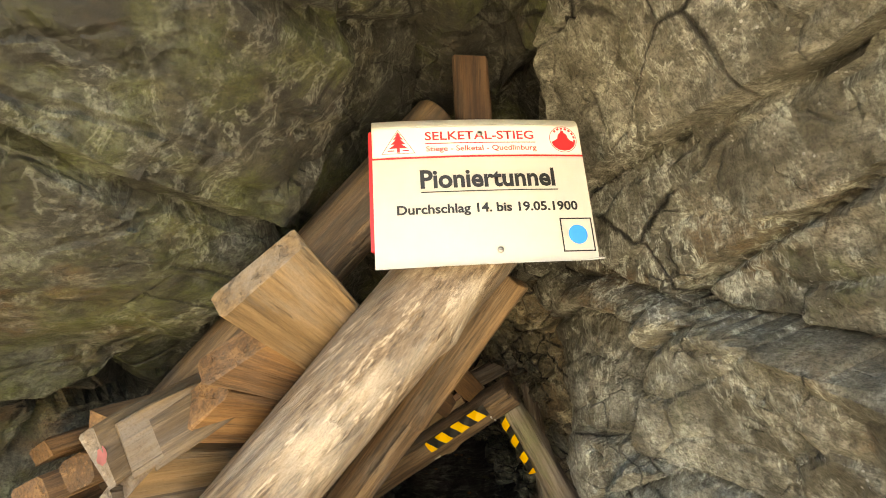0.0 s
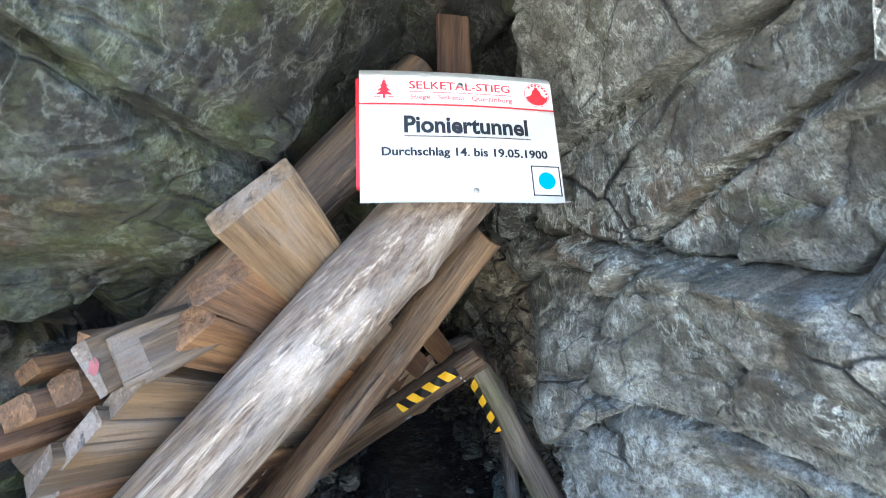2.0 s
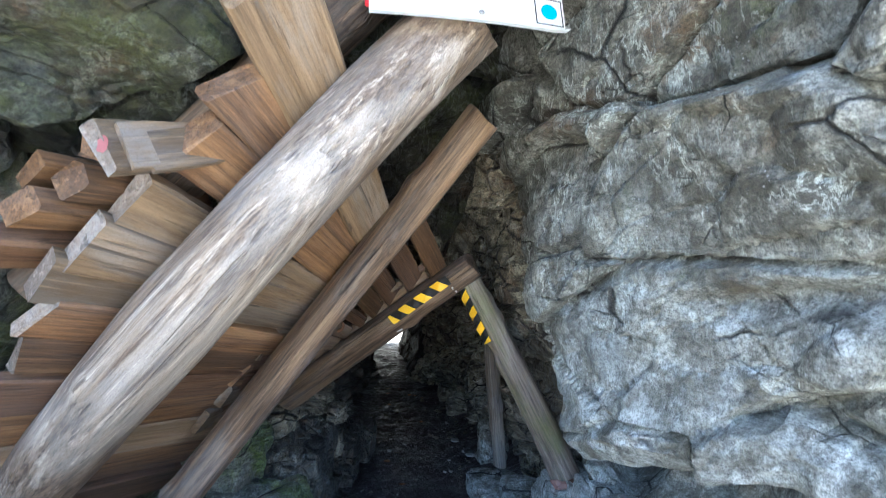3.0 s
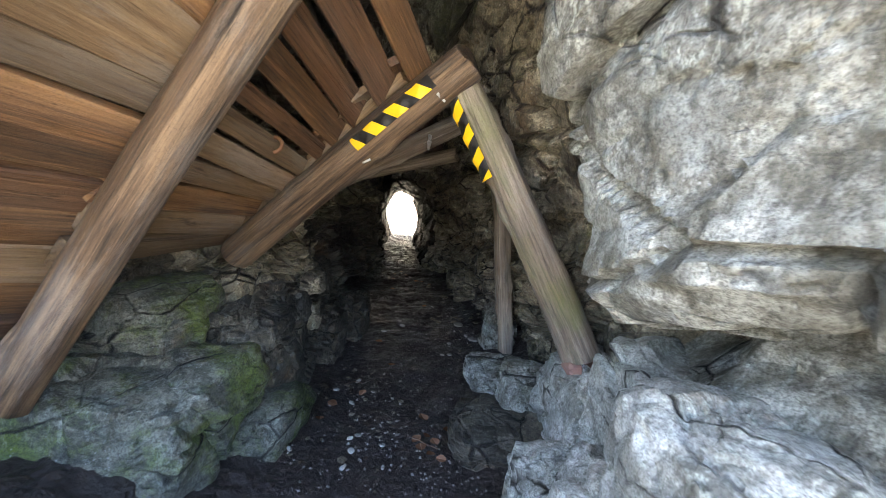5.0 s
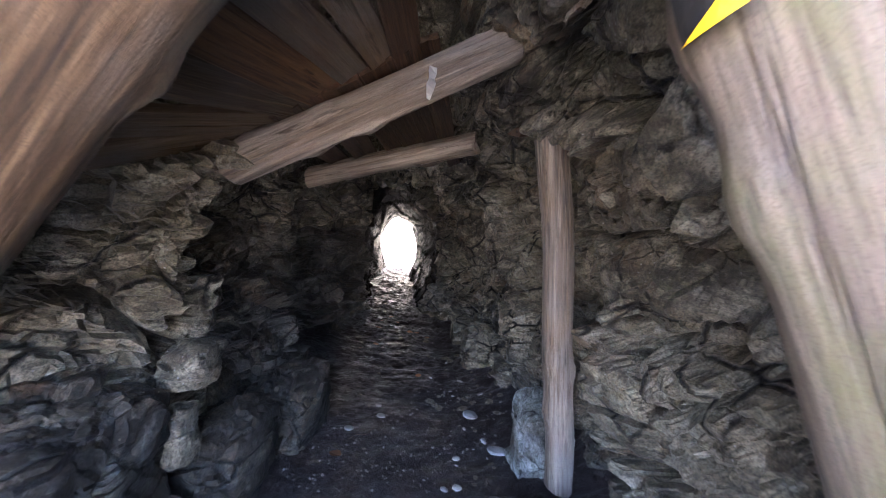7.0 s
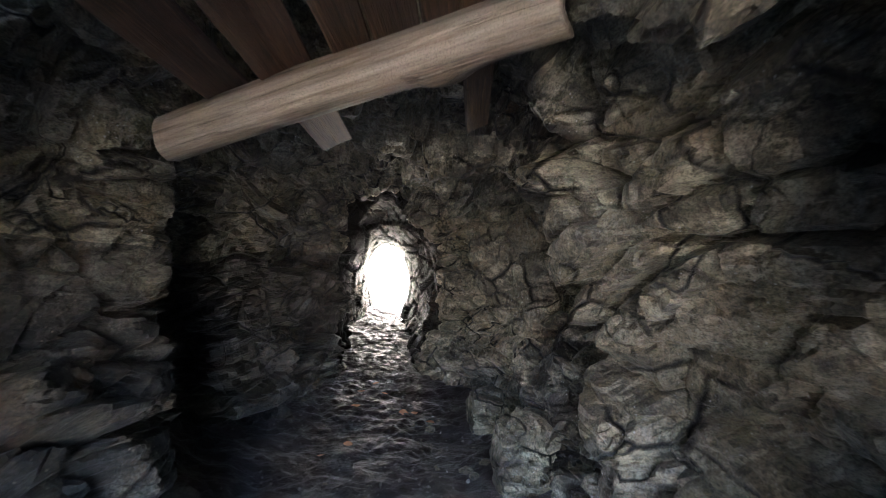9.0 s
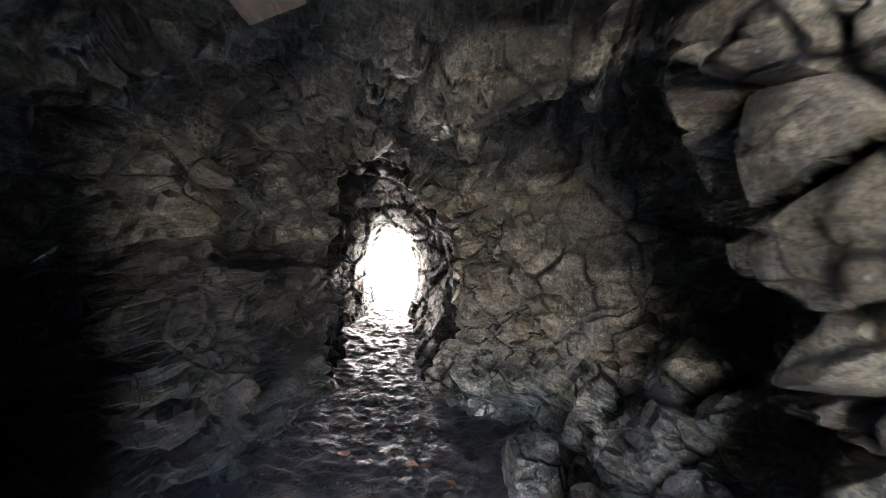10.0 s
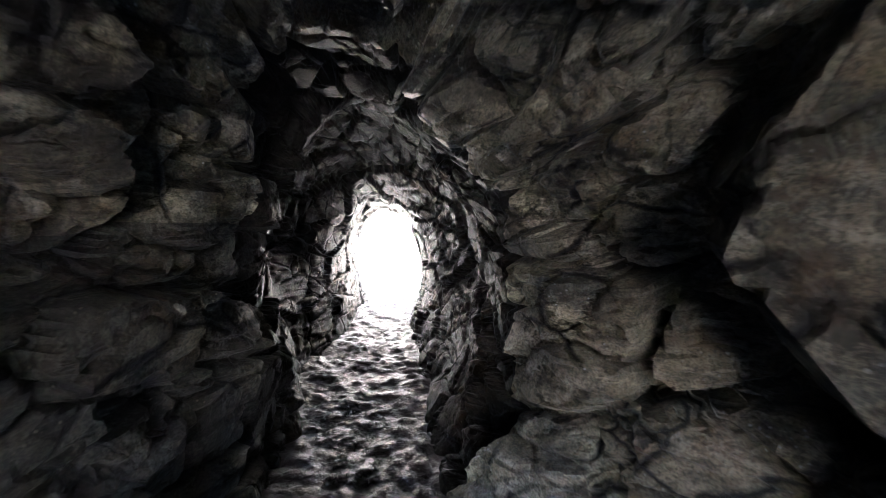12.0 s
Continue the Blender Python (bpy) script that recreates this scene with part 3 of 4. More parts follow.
# ---------------------------------------------------------------- timber
def frame_of(p, q, up):
    """A pose at p whose z runs to q and whose y leans towards up."""
    z = (Vector(q) - Vector(p)).normalized()
    x = Vector(up).cross(z).normalized()
    y = z.cross(x)
    m = Matrix((x, y, z)).transposed().to_4x4()
    m.translation = p
    return m


def log_mesh(name, length, r0, r1, material, seed, bend=0.03, knots=4):
    rings, seg = max(12, int(length / 0.035)), 36
    t = np.linspace(0, 1, rings)
    a = np.linspace(0, 2 * math.pi, seg, endpoint=False)
    T, A = np.meshgrid(t, a, indexing="ij")
    R = r0 + (r1 - r0) * T
    p0 = np.stack([np.cos(A) * 0.35, np.sin(A) * 0.35, T * length * 0.35], 2).reshape(-1, 3)
    R = R * (1 + 0.09 * waves(p0, 0.18, seed, 3).reshape(R.shape) + 0.04 * waves(p0 * (5, 5, 0.6), 0.2, seed + 4, 2).reshape(R.shape))
    rnd = random.Random(seed)
    for _ in range(knots):
        kt, ka = rnd.uniform(0.1, 0.9), rnd.uniform(0, 6.28)
        da = (A - ka + math.pi) % (2 * math.pi) - math.pi
        d2 = ((T - kt) * length / 0.05) ** 2 + (da * r0 / 0.045) ** 2
        R = R + 0.018 * np.exp(-d2)
    bx = bend * np.sin(T * 3.1 + seed) + 0.4 * bend * np.sin(T * 9 + seed)
    by = bend * np.cos(T * 2.6 + seed * 2) * 0.7
    v = np.stack([np.cos(A) * R + bx, np.sin(A) * R + by, T * length], 2)
    v[0, :, 2] += 0.012 * np.sin(a * 2 + seed)
    v[-1, :, 2] += 0.02 * np.cos(a + seed)
    verts = v.reshape(-1, 3).tolist()
    faces = []
    for i in range(rings - 1):
        for j in range(seg):
            k = (j + 1) % seg
            faces.append((i * seg + j, i * seg + k, (i + 1) * seg + k, (i + 1) * seg + j))
    for i, flip in ((0, True), (rings - 1, False)):
        ring = v[i]
        inner = ring.mean(0) + (ring - ring.mean(0)) * 0.93
        inner[:, 2] += -0.006 if flip else 0.006
        base = len(verts)
        verts += inner.tolist() + [inner.mean(0).tolist()]
        for j in range(seg):
            k = (j + 1) % seg
            quad = (i * seg + j, i * seg + k, base + k, base + j)
            tri = (base + j, base + k, base + seg)
            faces += [quad[::-1], tri[::-1]] if flip else [quad, tri]
    me = mesh_of(name, verts, faces, material, True)
    return me


def log(name, p, q, r0, r1, material, label, seed, bend=0.03, category="pole", sag=None):
    m = frame_of(p, q, (0, -0.3, 1))
    length = (Vector(q) - Vector(p)).length
    ob = new(name, log_mesh(name, length, r0, r1, material, seed, bend))
    if sag:                                                       # a crooked trunk
        way = m.to_3x3().transposed() @ Vector(sag)
        for v in ob.data.vertices:
            t = v.co.z / length
            v.co += way * (4 * t * (1 - t))
    ob.matrix_world = m
    return tagged(ob, label, category)


def board_mesh(name, length, width, thick, material, seed, far_width=None):
    """A sawn board along z: sagging edges, splintered ends, waney sides."""
    rnd = random.Random(seed)
    rows, cols = max(6, int(length / 0.08)), 5
    bm = bmesh.new()
    loops = []
    bow, twist = rnd.uniform(-0.012, 0.012), rnd.uniform(-0.03, 0.03)
    e0, e1 = rnd.uniform(-0.25, 0.25), rnd.uniform(-0.25, 0.25)
    ph = rnd.uniform(0, 6)
    for i in range(rows):
        t = i / (rows - 1)
        w = (width + ((far_width or width) - width) * t) * (1 + 0.03 * math.sin(t * 5 + ph) + rnd.uniform(-0.02, 0.02)) / 2
        h = thick / 2
        c = 0.14 * thick
        ring = [(-w + c, -h), (w - c, -h), (w, -h + c), (w, h - c), (w - c, h), (-w + c, h), (-w, h - c), (-w, -h + c)]
        loop = []
        for x, y in ring:
            z = t * length + (e0 * x * (1 - t) + e1 * x * t) + (rnd.uniform(-0.008, 0.008) if i in (0, rows - 1) else 0)
            a = twist * (t - 0.5)
            loop.append(bm.verts.new((x * math.cos(a) - y * math.sin(a) + 0.01 * math.sin(t * 3 + ph),
                                      y + x * math.sin(a) + bow * math.sin(t * math.pi), z)))
        loops.append(loop)
    for a, b in zip(loops, loops[1:]):
        for j in range(8):
            k = (j + 1) % 8
            bm.faces.new((a[j], a[k], b[k], b[j]))
    bm.faces.new(loops[0][::-1]).material_index = 1
    bm.faces.new(loops[-1])
    me = bpy.data.meshes.new(name)
    bm.to_mesh(me)
    bm.free()
    me.materials.append(material)
    me.materials.append(BOARD_END if 100 <= seed < 200 else material)
    return me


def board(p, q, width, thick, up, material, seed, label, group="lagging boards", far_width=None):
    ob = new("board", board_mesh("board", (Vector(q) - Vector(p)).length, width, thick, material, seed, far_width))
    ob.matrix_world = frame_of(p, q, up)
    return tagged(ob, label, "board", group)


POLES = {
    "mouth": (Vector((0.383, 1.585, 2.916)), Vector((-1.558, 2.289, 0.822)), 0.138, 0.146),
    "second": (Vector((0.50, 2.17, 2.78)), Vector((-0.99, 2.41, 0.68)), 0.085, 0.085),
    "taped": (Vector((0.60, 2.95, 2.09)), Vector((-0.67, 3.54, 1.06)), 0.09, 0.10),
    "fourth": (Vector((0.68, 4.21, 2.02)), Vector((-0.33, 4.26, 1.48)), 0.075, 0.075),
    "fifth": (Vector((0.63, 5.22, 1.81)), Vector((-0.44, 5.563, 1.52)), 0.065, 0.07),
}
LOGS = {}
for key, mat, label, seed in (
        ("mouth", LOG_PALE, "thick weathered leaning prop with a pale split face", 3),
        ("second", LOG_BROWN, "brown leaning prop under the lagging boards", 8),
        ("taped", LOG_BROWN, "brown leaning cap beam with yellow and black tape", 12),
        ("fourth", LOG_PALE, "short pale cross beam under the boards", 17),
        ("fifth", LOG_PALE, "short pale cross beam deep under the boards", 21)):
    a, b, r0, r1 = POLES[key]
    LOGS[key] = log("prop_log", a, b, r0, r1, mat, label, seed, 0.012, sag=(0.036, -0.30, -0.035) if key == "mouth" else None)
LOGS["post"] = log("post", (0.585, 3.04, 1.99), (1.29, 3.08, 0.72), 0.076, 0.10, LOG_MOSSY, "leaning mossy post with yellow and black tape", 31, 0.02, "post")
log("post", (0.97, 4.70, 1.78), (1.15, 4.66, 0.10), 0.075, 0.068, LOG_PALE, "thin upright grey-brown post on the mud", 37, 0.025, "post")


def on_pole(key, u):
    a, b, r0, r1 = POLES[key]
    return a + (b - a) * u, r0 + (r1 - r0) * u


def lagging(first, second, spans, thick, seed, before=0.25, after=0.2, raised=0.0):
    """Boards that lie across two poles. Spans: place on each pole, width."""
    for i, (u, v, width) in enumerate(spans):
        p, ra = on_pole(first, u)
        q, rb = on_pole(second, v)
        along = (POLES[first][1] - POLES[first][0]).normalized()
        run = (q - p).normalized()
        up = along.cross(run).normalized()
        if up.z < 0:
            up = -up
        rnd = random.Random(seed + i)
        th = thick * rnd.uniform(0.8, 1.2)
        lift = rnd.uniform(0.0, 0.015)
        reach = before * (1.35 if i == 0 else 1.0)
        start = p - run * reach * rnd.uniform(0.88, 1.12) + up * (ra + th / 2 + lift + raised * 1.3)
        end = q + run * after * rnd.uniform(0.6, 1.3) + up * (rb + th / 2 + lift)
        mat = rnd.choice((BOARD, BOARD, BOARD_WARM, BOARD_DARK))
        board(start, end, width, th, up, mat, seed + i,
              {BOARD_DARK: "dark reddish", BOARD_WARM: "warm orange-brown"}.get(mat, "rough tan") + " sawn board laid across the props")


def mouth_boards():
    """Boards on the sloping bed over the first two props: place down the slope, place inwards and width, at the front and at the back; thickness."""
    bed = Vector((0.015, 1.573, 2.680))
    down, inward, up = Vector((-0.6224, 0.2195, -0.7513)), Vector((0.4736, 0.8698, -0.1383)), Vector((-0.6231, 0.4419, 0.6453))
    rows = [
        (-0.01, -0.40, 0.26, 0.52, 0.77, 0.22, 0.075, BOARD), (0.27, -0.30, 0.19, 0.63, 0.80, 0.11, 0.085, BOARD_WARM), (0.47, -0.30, 0.20, 0.76, 0.75, 0.20, 0.10, BOARD_WARM),
        (0.71, -0.33, 0.20, 0.92, 0.74, 0.12, 0.075, BOARD), (0.88, -0.37, 0.20, 1.03, 0.74, 0.11, 0.07, BOARD), (1.03, -0.40, 0.17, 1.14, 0.74, 0.12, 0.07, BOARD),
        (1.19, -0.36, 0.16, 1.27, 0.72, 0.14, 0.055, BOARD_WARM), (1.35, -0.33, 0.16, 1.41, 0.71, 0.14, 0.05, BOARD_WARM), (1.53, -0.33, 0.18, 1.56, 0.71, 0.15, 0.05, BOARD_DARK),
        (1.72, -0.33, 0.19, 1.73, 0.74, 0.17, 0.05, BOARD_WARM), (1.92, -0.33, 0.20, 1.92, 0.77, 0.19, 0.05, BOARD), (2.12, -0.33, 0.20, 2.12, 0.77, 0.2, 0.05, BOARD_WARM), (2.33, -0.33, 0.21, 2.33, 0.77, 0.2, 0.05, BOARD_DARK)]
    for k, (s0, d0, w0, s1, d1, w1, th, mat) in enumerate(rows):
        lift = up * (th / 2 + 0.012 * (k % 2))
        kind = "dark reddish" if mat == BOARD_DARK else "warm orange-brown" if mat == BOARD_WARM else "greyish tan"
        board(bed + down * s0 + inward * d0 + lift, bed + down * s1 + inward * d1 + lift, w0, th, up, mat, 100 + k + (100 if k in (0, 1, 2) else 0),
              kind + " sawn board laid across the first two props", far_width=w1)


mouth_boards()
lagging("second", "taped", [(0.19, 0.10, 0.13), (0.26, 0.21, 0.14), (0.325, 0.315, 0.13), (0.385, 0.40, 0.13), (0.45, 0.49, 0.09), (0.50, 0.56, 0.10), (0.55, 0.635, 0.11), (0.60, 0.715, 0.11), (0.66, 0.80, 0.13), (0.72, 0.90, 0.13), (0.78, 0.99, 0.13)],
        0.04, 200, -0.08, 0.15, 0.05)
lagging("taped", "fourth", [(0.16, 0.30, 0.11), (0.28, 0.385, 0.11), (0.38, 0.48, 0.12), (0.47, 0.58, 0.15), (0.58, 0.68, 0.15), (0.72, 0.80, 0.12), (0.85, 0.92, 0.13)], 0.035, 300, 0.1, 0.12, 0.05)
lagging("fourth", "fifth", [(0.36, 0.21, 0.09), (0.44, 0.31, 0.12), (0.53, 0.43, 0.10), (0.75, 0.76, 0.12)], 0.03, 400, 0.06, 0.14)
lagging("fourth", "fifth", [(0.26, 0.12, 0.10), (0.62, 0.59, 0.14)], 0.03, 410, 0.06, 1.0)
# a rail along the taped beam, an upright behind the sign, a beam over the board ends, odd offcuts
a, b_, ra, rb = POLES["taped"]
away = Vector((-0.62, 0.1, 0.78))
board(a + (b_ - a) * 0.16 + away * 0.13, a + (b_ - a) * 1.02 + away * 0.12, 0.07, 0.05, away, BOARD, 501, "narrow squared rail lying along the taped beam", "rails")
board((0.345, 1.66, 2.85), (0.33, 1.64, 3.49), 0.115, 0.05, (0, -1, 0.1), BOARD_DARK, 502, "short upright plank behind the sign", "uprights")
log("prop_log", (0.25, 1.66, 3.26), (-1.05, 1.72, 1.92), 0.11, 0.11, LOG_BROWN, "dark rough beam lying over the board ends", 41, 0.02)
board((-0.582, 1.29, 2.314), (-0.50, 1.66, 2.42), 0.15, 0.045, (0.8, -0.2, 0.5), BOARD, 103, "plank on edge with a red paint mark on its end", "offcuts")
board((-0.537, 1.31, 2.325), (-0.36, 1.62, 2.45), 0.14, 0.028, (0.75, -0.3, 0.5), BOARD, 504, "thin greenish grey plank on edge", "offcuts")
board((-0.515, 1.34, 2.335), (-0.34, 1.64, 2.455), 0.13, 0.02, (0.75, -0.3, 0.5), BOARD, 510, "thin greenish grey plank on edge", "offcuts")
board((-0.70, 1.42, 2.355), (-0.52, 1.85, 2.40), 0.08, 0.07, (0.3, 0, 1), BOARD_WARM, 505, "squared orange timber offcut over the boards", "offcuts")
board((-0.718, 1.38, 2.253), (-0.60, 1.80, 2.26), 0.10, 0.085, (-0.5, 0, 1), BOARD_WARM, 506, "squared orange timber offcut", "offcuts")
board((-0.859, 1.42, 2.285), (-0.72, 1.85, 2.30), 0.15, 0.05, (-0.5, 0, 1), BOARD_WARM, 507, "orange sawn offcut among the boards", "offcuts")
board((-0.863, 1.40, 2.176), (-0.76, 1.80, 2.18), 0.13, 0.08, (-0.5, 0, 1), BOARD_WARM, 508, "orange sawn offcut among the boards", "offcuts")
board((-0.98, 1.40, 2.07), (-0.88, 1.80, 2.08), 0.15, 0.08, (-0.6, 0, 1), BOARD_DARK, 511, "dark sawn offcut among the boards", "offcuts")
board((0.78, 4.72, 1.80), (1.02, 4.86, 1.86), 0.10, 0.04, (0.1, -0.3, 1), BOARD_DARK, 509, "small wedge board on the thin post", "wedges")


# ---------------------------------------------------------------- barrier tape
def tape_on(name, support, length, radius, start, end, angle, label, width=0.08, stripe=0.075):
    """Striped tape laid on the round of a log, from start to end along it; angle: where round the log."""
    slant = 0.05
    z0, z1 = start * length, end * length

    def strip(low, high, out, thick):
        bm = bmesh.new()
        cols = 9
        rows = max(4, int((high - low) / 0.02))
        grid = []
        for i in range(rows + 1):
            row = []
            for j in range(cols + 1):
                s = j / cols - 0.5
                zz = min(max(low + (high - low) * i / rows + slant * (s + 0.5), z0 + 0.01 * s), z1 + 0.012 * s)
                a = radians(angle) + s * width / radius
                r = radius + out + 0.0025 * math.sin(zz * 60 + s * 4)
                row.append(bm.verts.new((r * math.cos(a), r * math.sin(a), zz)))
            grid.append(row)
        for i in range(rows):
            for j in range(cols):
                bm.faces.new((grid[i][j], grid[i][j + 1], grid[i + 1][j + 1], grid[i + 1][j]))
        bmesh.ops.remove_doubles(bm, verts=bm.verts, dist=1e-5)
        bmesh.ops.solidify(bm, geom=bm.faces[:], thickness=thick)
        return bm

    tape = part(name, strip(z0 - slant, z1, 0.005, 0.001), TAPE_BLACK, support, label)
    z = z0 - slant + stripe
    while z < z1:
        part("stripe", strip(z, z + stripe, 0.0072, 0.0008), TAPE_YELLOW, tape, "yellow stripe")
        z += 2 * stripe
    return tape


def facing(p, q, eye):
    """Where round a log the side towards eye lies, in degrees."""
    m = frame_of(p, q, (0, -0.3, 1)).inverted()
    v = m @ Vector(eye)
    return math.degrees(math.atan2(v.y, v.x))


a, b_, ra, rb = POLES["taped"]
tape_on("barrier_tape", LOGS["taped"], (b_ - a).length, 0.109, 0.09, 0.37, facing(a, b_, (0.1, 1.6, 2.1)), "yellow and black warning tape", 0.064, 0.068)
pa, pb = Vector((0.585, 3.04, 1.99)), Vector((1.29, 3.08, 0.72))
tape_on("barrier_tape", LOGS["post"], (pb - pa).length, 0.090, 0.02, 0.285, facing(pa, pb, (-0.9, 1.9, 1.5)), "yellow and black warning tape", 0.075, 0.056)


# ---------------------------------------------------------------- the sign
def text_mesh(words, size_x, size_z, bold=0.0):
    """Lettering in the built-in font, fitted to a box; lies in x and z, faces -y."""
    curve = bpy.data.curves.new("words", "FONT")
    curve.body, curve.align_x = words, "LEFT"
    curve.offset, curve.extrude, curve.resolution_u = bold, 0.0, 3
    ob = bpy.data.objects.new("words", curve)
    scene.collection.objects.link(ob)
    deps = bpy.context.evaluated_depsgraph_get()
    me = bpy.data.meshes.new_from_object(ob.evaluated_get(deps))
    bpy.data.objects.remove(ob)
    bpy.data.curves.remove(curve)
    co = np.array([v.co[:] for v in me.vertices])
    lo, hi = co.min(0), co.max(0)
    for v in me.vertices:
        v.co = ((v.co.x - lo[0]) / (hi[0] - lo[0]) * size_x, 0, (v.co.y - lo[1]) / (hi[1] - lo[1]) * size_z)
    me.materials.clear()
    return me


def flat_bar(x0, z0, x1, z1):
    bm = bmesh.new()
    n = max(1, int((x1 - x0) / 0.03))
    low = [bm.verts.new((x0 + (x1 - x0) * k / n, 0, z0)) for k in range(n + 1)]
    high = [bm.verts.new((x0 + (x1 - x0) * k / n, 0, z1)) for k in range(n + 1)]
    for k in range(n):
        bm.faces.new((low[k], low[k + 1], high[k + 1], high[k]))
    return bm


def flat_shape(points):
    bm = bmesh.new()
    bm.faces.new([bm.verts.new((x, 0, z)) for x, z in points])
    return bm


def flat_ring(cx, cz, r0, r1, n=48):
    bm = bmesh.new()
    rows = []
    for r in (r0, r1):
        rows.append([bm.verts.new((cx + r * math.cos(2 * math.pi * k / n), 0, cz + r * math.sin(2 * math.pi * k / n))) for k in range(n)])
    for k in range(n):
        l = (k + 1) % n
        bm.faces.new((rows[0][k], rows[1][k], rows[1][l], rows[0][l]))
    return bm


def disc(cx, cz, r, n=40):
    return flat_shape([(cx + r * math.cos(2 * math.pi * k / n), cz + r * math.sin(2 * math.pi * k / n)) for k in range(n)])


def trail_sign():
    W, H = 0.645, 0.485  # drawn at full size, then set a little smaller
    bl, br = Vector((0.067, 1.365, 2.783)), Vector((0.684, 1.455, 2.814))
    x = (br - bl).normalized()
    up = Vector((-0.02, 0.092, 0.462))
    z = (up - up.dot(x) * x).normalized()
    y = z.cross(x)
    root = new("trail_sign")
    m = Matrix((x, y, z)).transposed().to_4x4()
    m.translation = bl
    root.matrix_world = m @ Matrix.Scale(0.965, 4)
    tagged(root, "white enamel trail sign with red border and black lettering", "sign")
    # the sheet: flat, rolled back at the top, lipped forward at the foot
    prof = [(-0.020, -0.004), (-0.018, 0.0), (0.0, 0.004)] + [(0.0, 0.01 + 0.43 * k / 6) for k in range(7)]
    prof += [(0.006, 0.452), (0.018, 0.468), (0.036, 0.480), (0.055, 0.486)]
    bm = bmesh.new()
    rows = []
    cols = 14
    for dy, dz in prof:
        row = []
        for k in range(cols + 1):
            t = k / cols
            warp = 0.012 * (t - 0.5) ** 2 * 4 - (0.016 * max(0, t - 0.93) / 0.07 if dz < 0.01 else 0)
            drop = 0.012 * max(0.0, abs(t - 0.5) - 0.44) / 0.06 if dz > 0.47 else 0.0
            row.append(bm.verts.new((W * t, dy + warp, dz - drop)))
        rows.append(row)
    for a_, c_ in zip(rows, rows[1:]):
        for k in range(cols):
            bm.faces.new((a_[k], a_[k + 1], c_[k + 1], c_[k]))
    bmesh.ops.solidify(bm, geom=bm.faces[:], thickness=-0.002)
    part("sheet", bm, SIGN_WHITE, root, "white enamelled sheet bent back at the top")
    bm = bmesh.new()
    bmesh.ops.create_cube(bm, size=1.0)
    for v in bm.verts:
        v.co = (W / 2 - 0.004 + v.co.x * (W + 0.014), 0.036 + v.co.y * 0.026, 0.245 + v.co.z * 0.38)
    bmesh.ops.bevel(bm, geom=bm.edges[:], offset=0.004, segments=2, affect="EDGES")
    part("backing", bm, SIGN_RED, root, "red painted backing edge")

    def put(name, shape, material, dy, at=(0, 0), label=""):
        ob = part(name, shape, material, root, label)
        me = ob.data
        for v in me.vertices:
            xx, zz = v.co.x + at[0], v.co.z + at[1]
            v.co = (xx, dy + 0.012 * (xx / W - 0.5) ** 2 * 4, zz)
        return ob

    front = -0.0032
    tinted = plain("sign header", (0.76, 0.70, 0.66), 0.3, 0.0, 0.1)
    put("header_band", flat_bar(0.004, 0.338, W - 0.004, 0.432), tinted, -0.0024, label="pale pinkish header band")
    put("red_rule", flat_bar(0.0, 0.330, W, 0.3355), SIGN_RED, front)
    put("title", text_mesh("SELKETAL-STIEG", 0.335, 0.029, 0.016), SIGN_RED, front, (0.158, 0.388))
    put("title_rule", flat_bar(0.158, 0.376, 0.497, 0.379), SIGN_RED, front)
    put("subtitle", text_mesh("Stiege - Selketal - Quedlinburg", 0.338, 0.023, 0.014), SIGN_RED, front, (0.160, 0.346))
    put("name_line", text_mesh("Pioniertunnel", 0.405, 0.060, 0.030), SIGN_BLACK, front, (0.137, 0.232))
    put("name_rule", flat_bar(0.137, 0.220, 0.548, 0.223), SIGN_BLACK, front)
    put("date_line", text_mesh("Durchschlag 14. bis 19.05.1900", 0.535, 0.038, 0.026), SIGN_BLACK, front, (0.066, 0.146))
    # trail mark: blue disc in a black-edged square
    s0, s1, t0, t1 = 0.538, 0.637, 0.027, 0.130
    for k, bar in enumerate(((s0, t0, s1, t0 + 0.004), (s0, t1 - 0.004, s1, t1), (s0, t0 + 0.004, s0 + 0.004, t1 - 0.004), (s1 - 0.004, t0 + 0.004, s1, t1 - 0.004))):
        put("mark_edge", flat_bar(*bar), SIGN_BLACK, front)
    put("mark_disc", disc(0.589, 0.079, 0.029), SIGN_BLUE, front, label="blue trail disc")
    # club emblem: a fir in a triangle
    tri = [(0.028, 0.3475), (0.128, 0.3475), (0.078, 0.4275)]
    for p, q in ((0, 1), (1, 2), (2, 0)):
        a_, c_ = Vector((tri[p][0], 0, tri[p][1])), Vector((tri[q][0], 0, tri[q][1]))
        mid = Vector((0.078, 0, 0.374))
        i0, i1 = a_ + (mid - a_) * 0.06, c_ + (mid - c_) * 0.06
        bm = bmesh.new()
        bm.faces.new([bm.verts.new(c) for c in (a_, c_, i1, i0)])
        put("emblem_edge", bm, SIGN_RED, front)
    fir = [(0.0, 0.0725), (0.009, 0.060), (0.004, 0.060), (0.016, 0.047), (0.007, 0.047), (0.022, 0.031), (0.010, 0.031), (0.029, 0.017), (0.004, 0.018), (0.004, 0.004)]
    put("emblem_fir", flat_shape([(x_ + 0.078, z_ + 0.3475) for x_, z_ in fir] + [(0.078 - x_, z_ + 0.3475) for x_, z_ in fir[:0:-1]]), SIGN_RED, front, label="red fir tree emblem")
    put("emblem_ring", flat_ring(0.588, 0.388, 0.0425, 0.0445), SIGN_RED, front)
